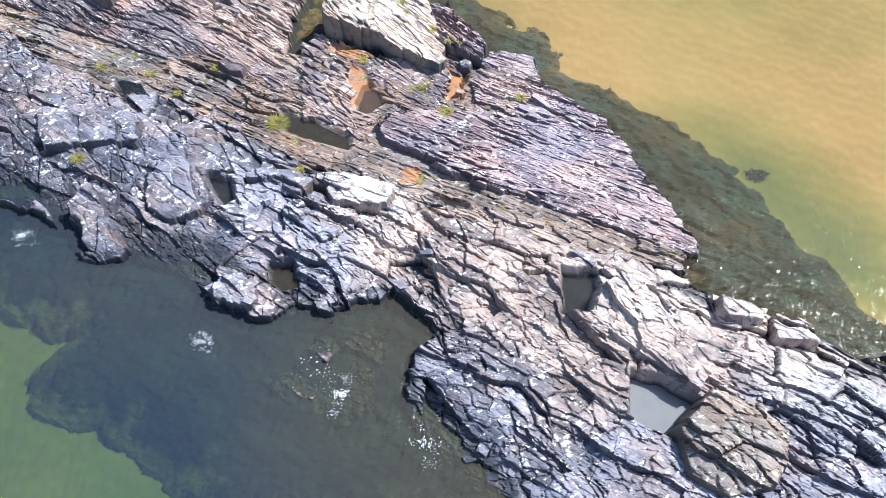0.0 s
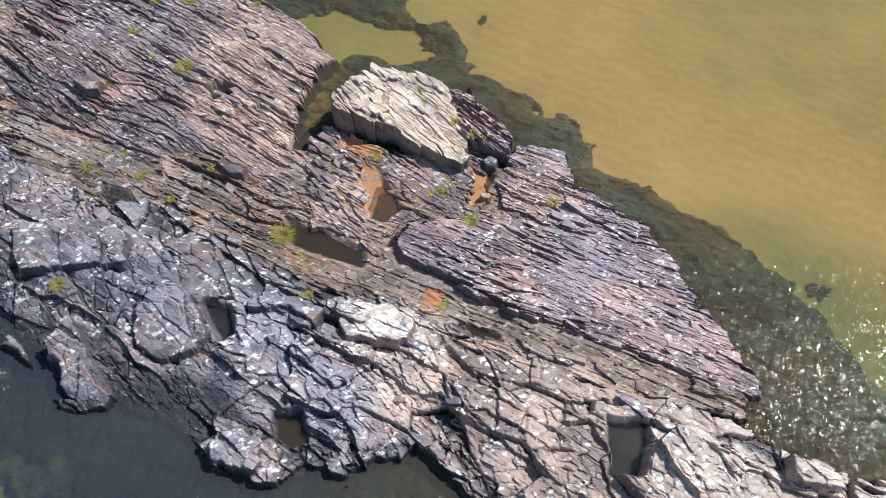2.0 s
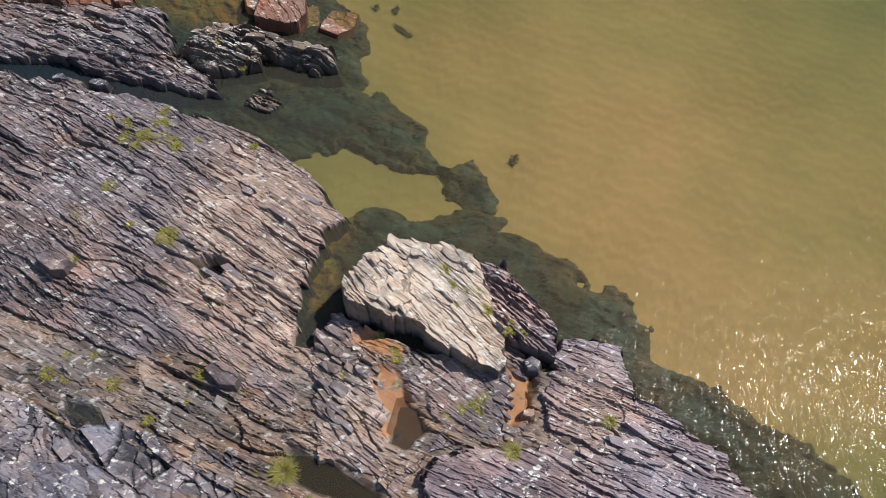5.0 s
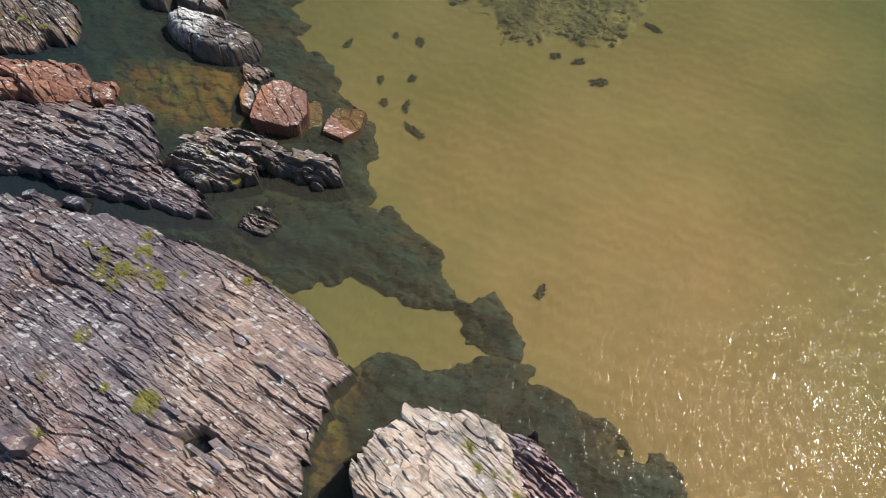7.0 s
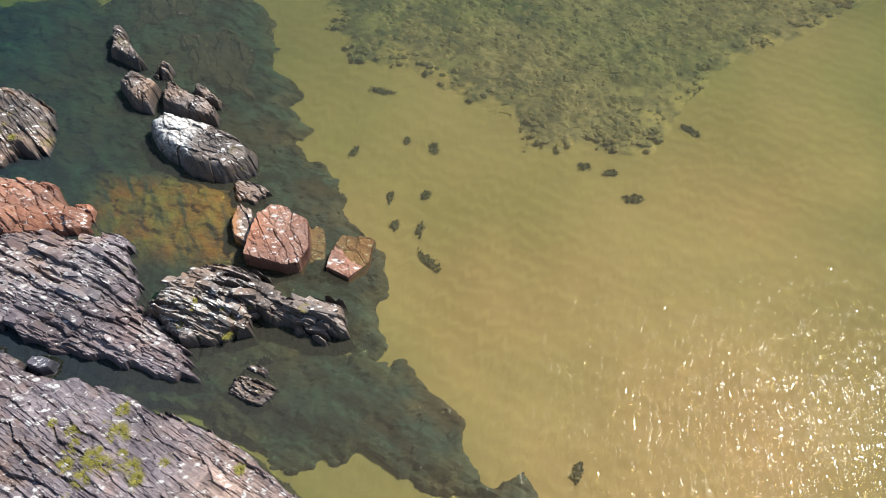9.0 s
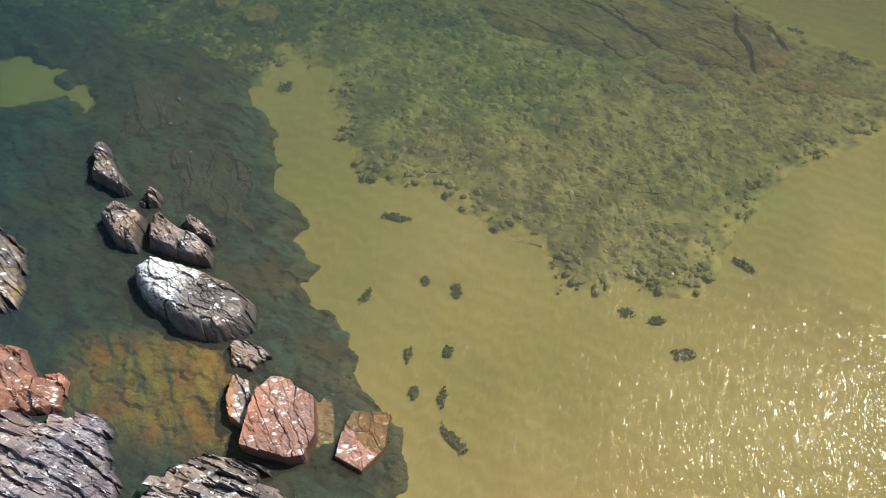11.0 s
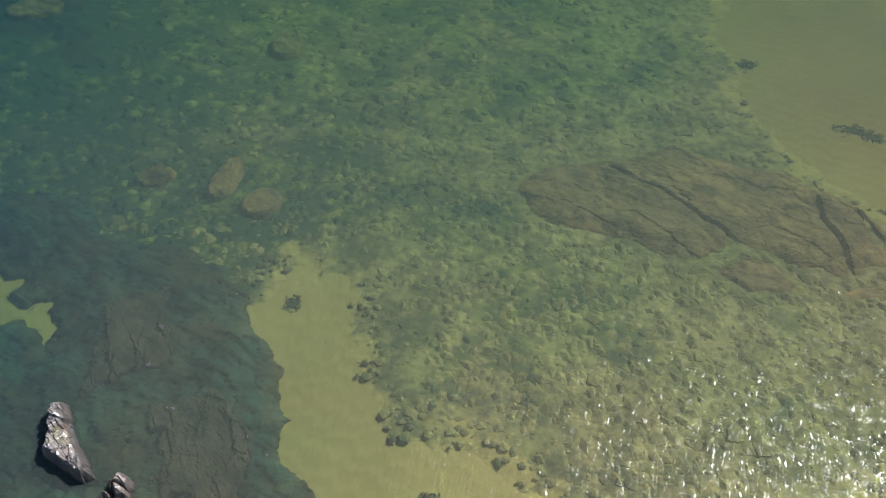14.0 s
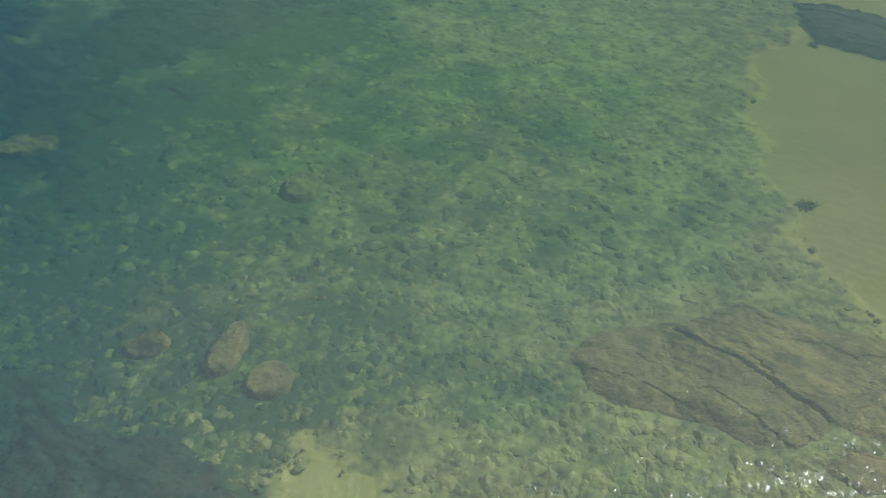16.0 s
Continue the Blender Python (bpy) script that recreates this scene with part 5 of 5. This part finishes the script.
def tuft(x, y, spread_r, tall, blades, seed):
    """A clump of arching leaves."""
    rng = np.random.default_rng(seed)
    verts, faces = [], []
    for _ in range(blades):
        a, r = rng.random() * 6.283, spread_r * rng.random() ** 0.7
        bx, by = r * 0.6 * math.cos(a), r * 0.6 * math.sin(a)
        out, up, w = spread_r * (0.4 + 0.8 * rng.random()), tall * (0.4 + 0.8 * rng.random()), 0.004 + 0.008 * rng.random()
        a += rng.normal(0, 0.5)
        k = len(verts)
        for t in (0.0, 0.5, 1.0):
            px, py, pz = bx + out * t * t * math.cos(a), by + out * t * t * math.sin(a), up * (t - 0.35 * t * t)
            ww = w * (1 - 0.85 * t)
            verts += [(px - ww * math.sin(a), py + ww * math.cos(a), pz), (px + ww * math.sin(a), py - ww * math.cos(a), pz)]
        faces += [(k, k + 1, k + 3, k + 2), (k + 2, k + 3, k + 5, k + 4)]
    ob = new("grass_tuft", mesh_of("grass_tuft", verts, faces, MOSS))
    ob.location = (x, y, top_of(x, y) - 0.03)
    return tagged(ob, "yellow-green tuft growing in a crack of the rock", "plant", "tufts on the rocks")


TUFTS = [(-9.4, 23.3, 2.2), (-5.2, 16.5, 2.4), (-10.7, 28.1, 1.8), (-11.1, 27.4, 1.6), (-1.2, 22.1, 1.4), (0.5, 17.0, 1.6), (3.1, 17.8, 1.3), (-0.3, 14.1, 1.0), (-4.2, 14.3, 1.2), (-11.1, 14.4, 1.5), (-4.5, 15.7, 1.4), (-11.8, 19.1, 1.5),
         (-10.0, 18.8, 1.4), (-11.6, 25.2, 1.5), (-10.8, 28.8, 1.3), (-10.8, 27.2, 1.8), (-10.1, 27.2, 1.5), (-12.0, 22.5, 1.2), (-10.6, 23.7, 0.9), (-9.9, 26.9, 1.3), (-11.2, 26.9, 1.6), (-11.7, 27.2, 1.4), (-9.5, 31.9, 0.9), (-6.3, 31.7, 0.9), (-8.4, 31.3, 0.8), (0.0, 20.9, 1.3), (-2.5, 19.6, 1.0), (-0.4, 18.3, 1.0), (-3.0, 20.3, 1.0)]
tuft_rng = np.random.default_rng(77)
for cx, cy, r, count in ((-10.8, 27.6, 0.9, 26), (-9.6, 23.2, 0.3, 6), (-2.6, 19.4, 0.5, 8), (-0.3, 18.2, 0.4, 7), (-1.0, 21.6, 0.5, 6), (-11.2, 18.9, 0.8, 8), (-7.2, 18.4, 1.0, 7), (0.9, 20.3, 0.3, 5), (-8.6, 31.6, 0.7, 8), (-17.2, 38.6, 0.6, 8)):
    for _ in range(count):
        TUFTS.append((cx + tuft_rng.normal(0, r), cy + tuft_rng.normal(0, r * 0.8), 0.4 + 0.7 * tuft_rng.random()))
for n, (x, y, size) in enumerate(TUFTS):
    if top_of(x, y) > 0.05:
        tuft(x, y, 0.13 * size, 0.085 * size, int(170 * size), 300 + n)


def weed(x, y, length, width, turn, seed):
    """A low clump of dark fronds lying on the sand."""
    rng = np.random.default_rng(seed)
    verts, faces = [], []
    for _ in range(int(120 * (0.5 + length))):
        bx, by = rng.normal(0, 0.38) * length, rng.normal(0, 0.38) * width
        a, w, r = rng.random() * 6.283, 0.02 + 0.03 * rng.random(), 0.05 + 0.11 * rng.random()
        k = len(verts)
        for t in (0.0, 0.5, 1.0):
            px, py, pz = bx + r * t * math.cos(a), by + r * t * math.sin(a), 0.02 + 0.16 * t * (1.3 - t) * (0.5 + rng.random())
            ww = w * (1.1 - 0.8 * abs(t - 0.4))
            verts += [(px - ww * math.sin(a), py + ww * math.cos(a), pz), (px + ww * math.sin(a), py - ww * math.cos(a), pz + 0.02)]
        faces += [(k, k + 1, k + 3, k + 2), (k + 2, k + 3, k + 5, k + 4)]
    ob = new("seaweed_clump", mesh_of("seaweed_clump", verts, faces, WEED))
    ob.location = (x, y, float(bed_height(np.array([x]), np.array([y]))[0]) - 0.01)
    ob.rotation_euler = (0, 0, radians(turn))
    return tagged(ob, "dark seaweed clump lying on the sandy bed", "seaweed", "seaweed on the sand")


WEEDS = [(-2.8, 34.3, 0.75, 0.22, -45), (-4.6, 42.1, 0.65, 0.2, -15), (-5.5, 38.9, 0.35, 0.12, 60), (-3.6, 39.5, 0.2, 0.12, 90), (-2.6, 39.2, 0.35, 0.22, 100), (-2.9, 37.0, 0.3, 0.15, 90), (-4.1, 36.9, 0.2, 0.1, 80), (-3.9, 35.7, 0.2, 0.1, 70),
         (-3.1, 35.5, 0.3, 0.1, 80), (3.7, 38.2, 0.3, 0.12, 0), (5.9, 41.2, 0.5, 0.25, 110), (6.7, 43.0, 0.7, 0.35, -30), (7.0, 40.4, 0.6, 0.2, -35), (1.3, 27.5, 0.4, 0.15, 70), (-9.2, 48.6, 0.4, 0.5, 90), (11.1, 15.2, 0.6, 0.5, 0), (10.1, 62.8, 0.9, 0.8, 20), (13.7, 57.9, 2.0, 0.9, -25), (8.6, 57.4, 1.2, 1.0, 0), (12.4, 52.9, 0.9, 0.9, 60), (9.0, 67.2, 0.9, 0.7, 0), (2.8, 38.5, 0.3, 0.2, 0), (4.3, 37.0, 0.45, 0.4, 0)]
for n, (x, y, l, w, turn) in enumerate(WEEDS):
    weed(x, y, 0.72 * l, 0.5 * w, turn, 400 + n)


def foam(x, y, reach, count, seed):
    """A loose scatter of flecks of white water."""
    rng = np.random.default_rng(seed)
    base, tri = ico(1)
    stem = rng.normal(0, reach, (9, 2))
    at = stem[rng.integers(9, size=count)] + rng.normal(0, 0.4 * reach, (count, 2)) * np.array([1.0, 0.6])
    near = np.exp(-np.hypot(at[:, 0], at[:, 1]) / reach)
    size = (0.003 + 0.013 * rng.random(count) ** 3) * (0.4 + near)
    flat = base[None] * np.stack([size * (1.5 + 2.5 * rng.random(count)), size, size * 0 + 0.008], 1)[:, None, :]
    a = rng.normal(0.6, 0.6, count)
    c, k = np.cos(a)[:, None], np.sin(a)[:, None]
    out = np.stack([flat[..., 0] * c - flat[..., 1] * k + at[:, :1] + x, flat[..., 0] * k + flat[..., 1] * c + at[:, 1:] + y, flat[..., 2] + 0.006], 2)
    faces = (tri[None] + (np.arange(count) * len(base))[:, None, None]).reshape(-1, 3)
    return tagged(new("foam", mesh_of("foam", out.reshape(-1, 3), faces, FOAM)), "flecks of white water where the swell meets rock", "foam", kind="stuff")


foam(-6.3, 8.5, 0.22, 220, 501)
foam(-2.3, 7.0, 0.26, 360, 502)
foam(0.0, 5.7, 0.30, 320, 503)
foam(-12.4, 11.9, 0.25, 160, 504)
foam(-3.2, 7.9, 0.5, 120, 505)
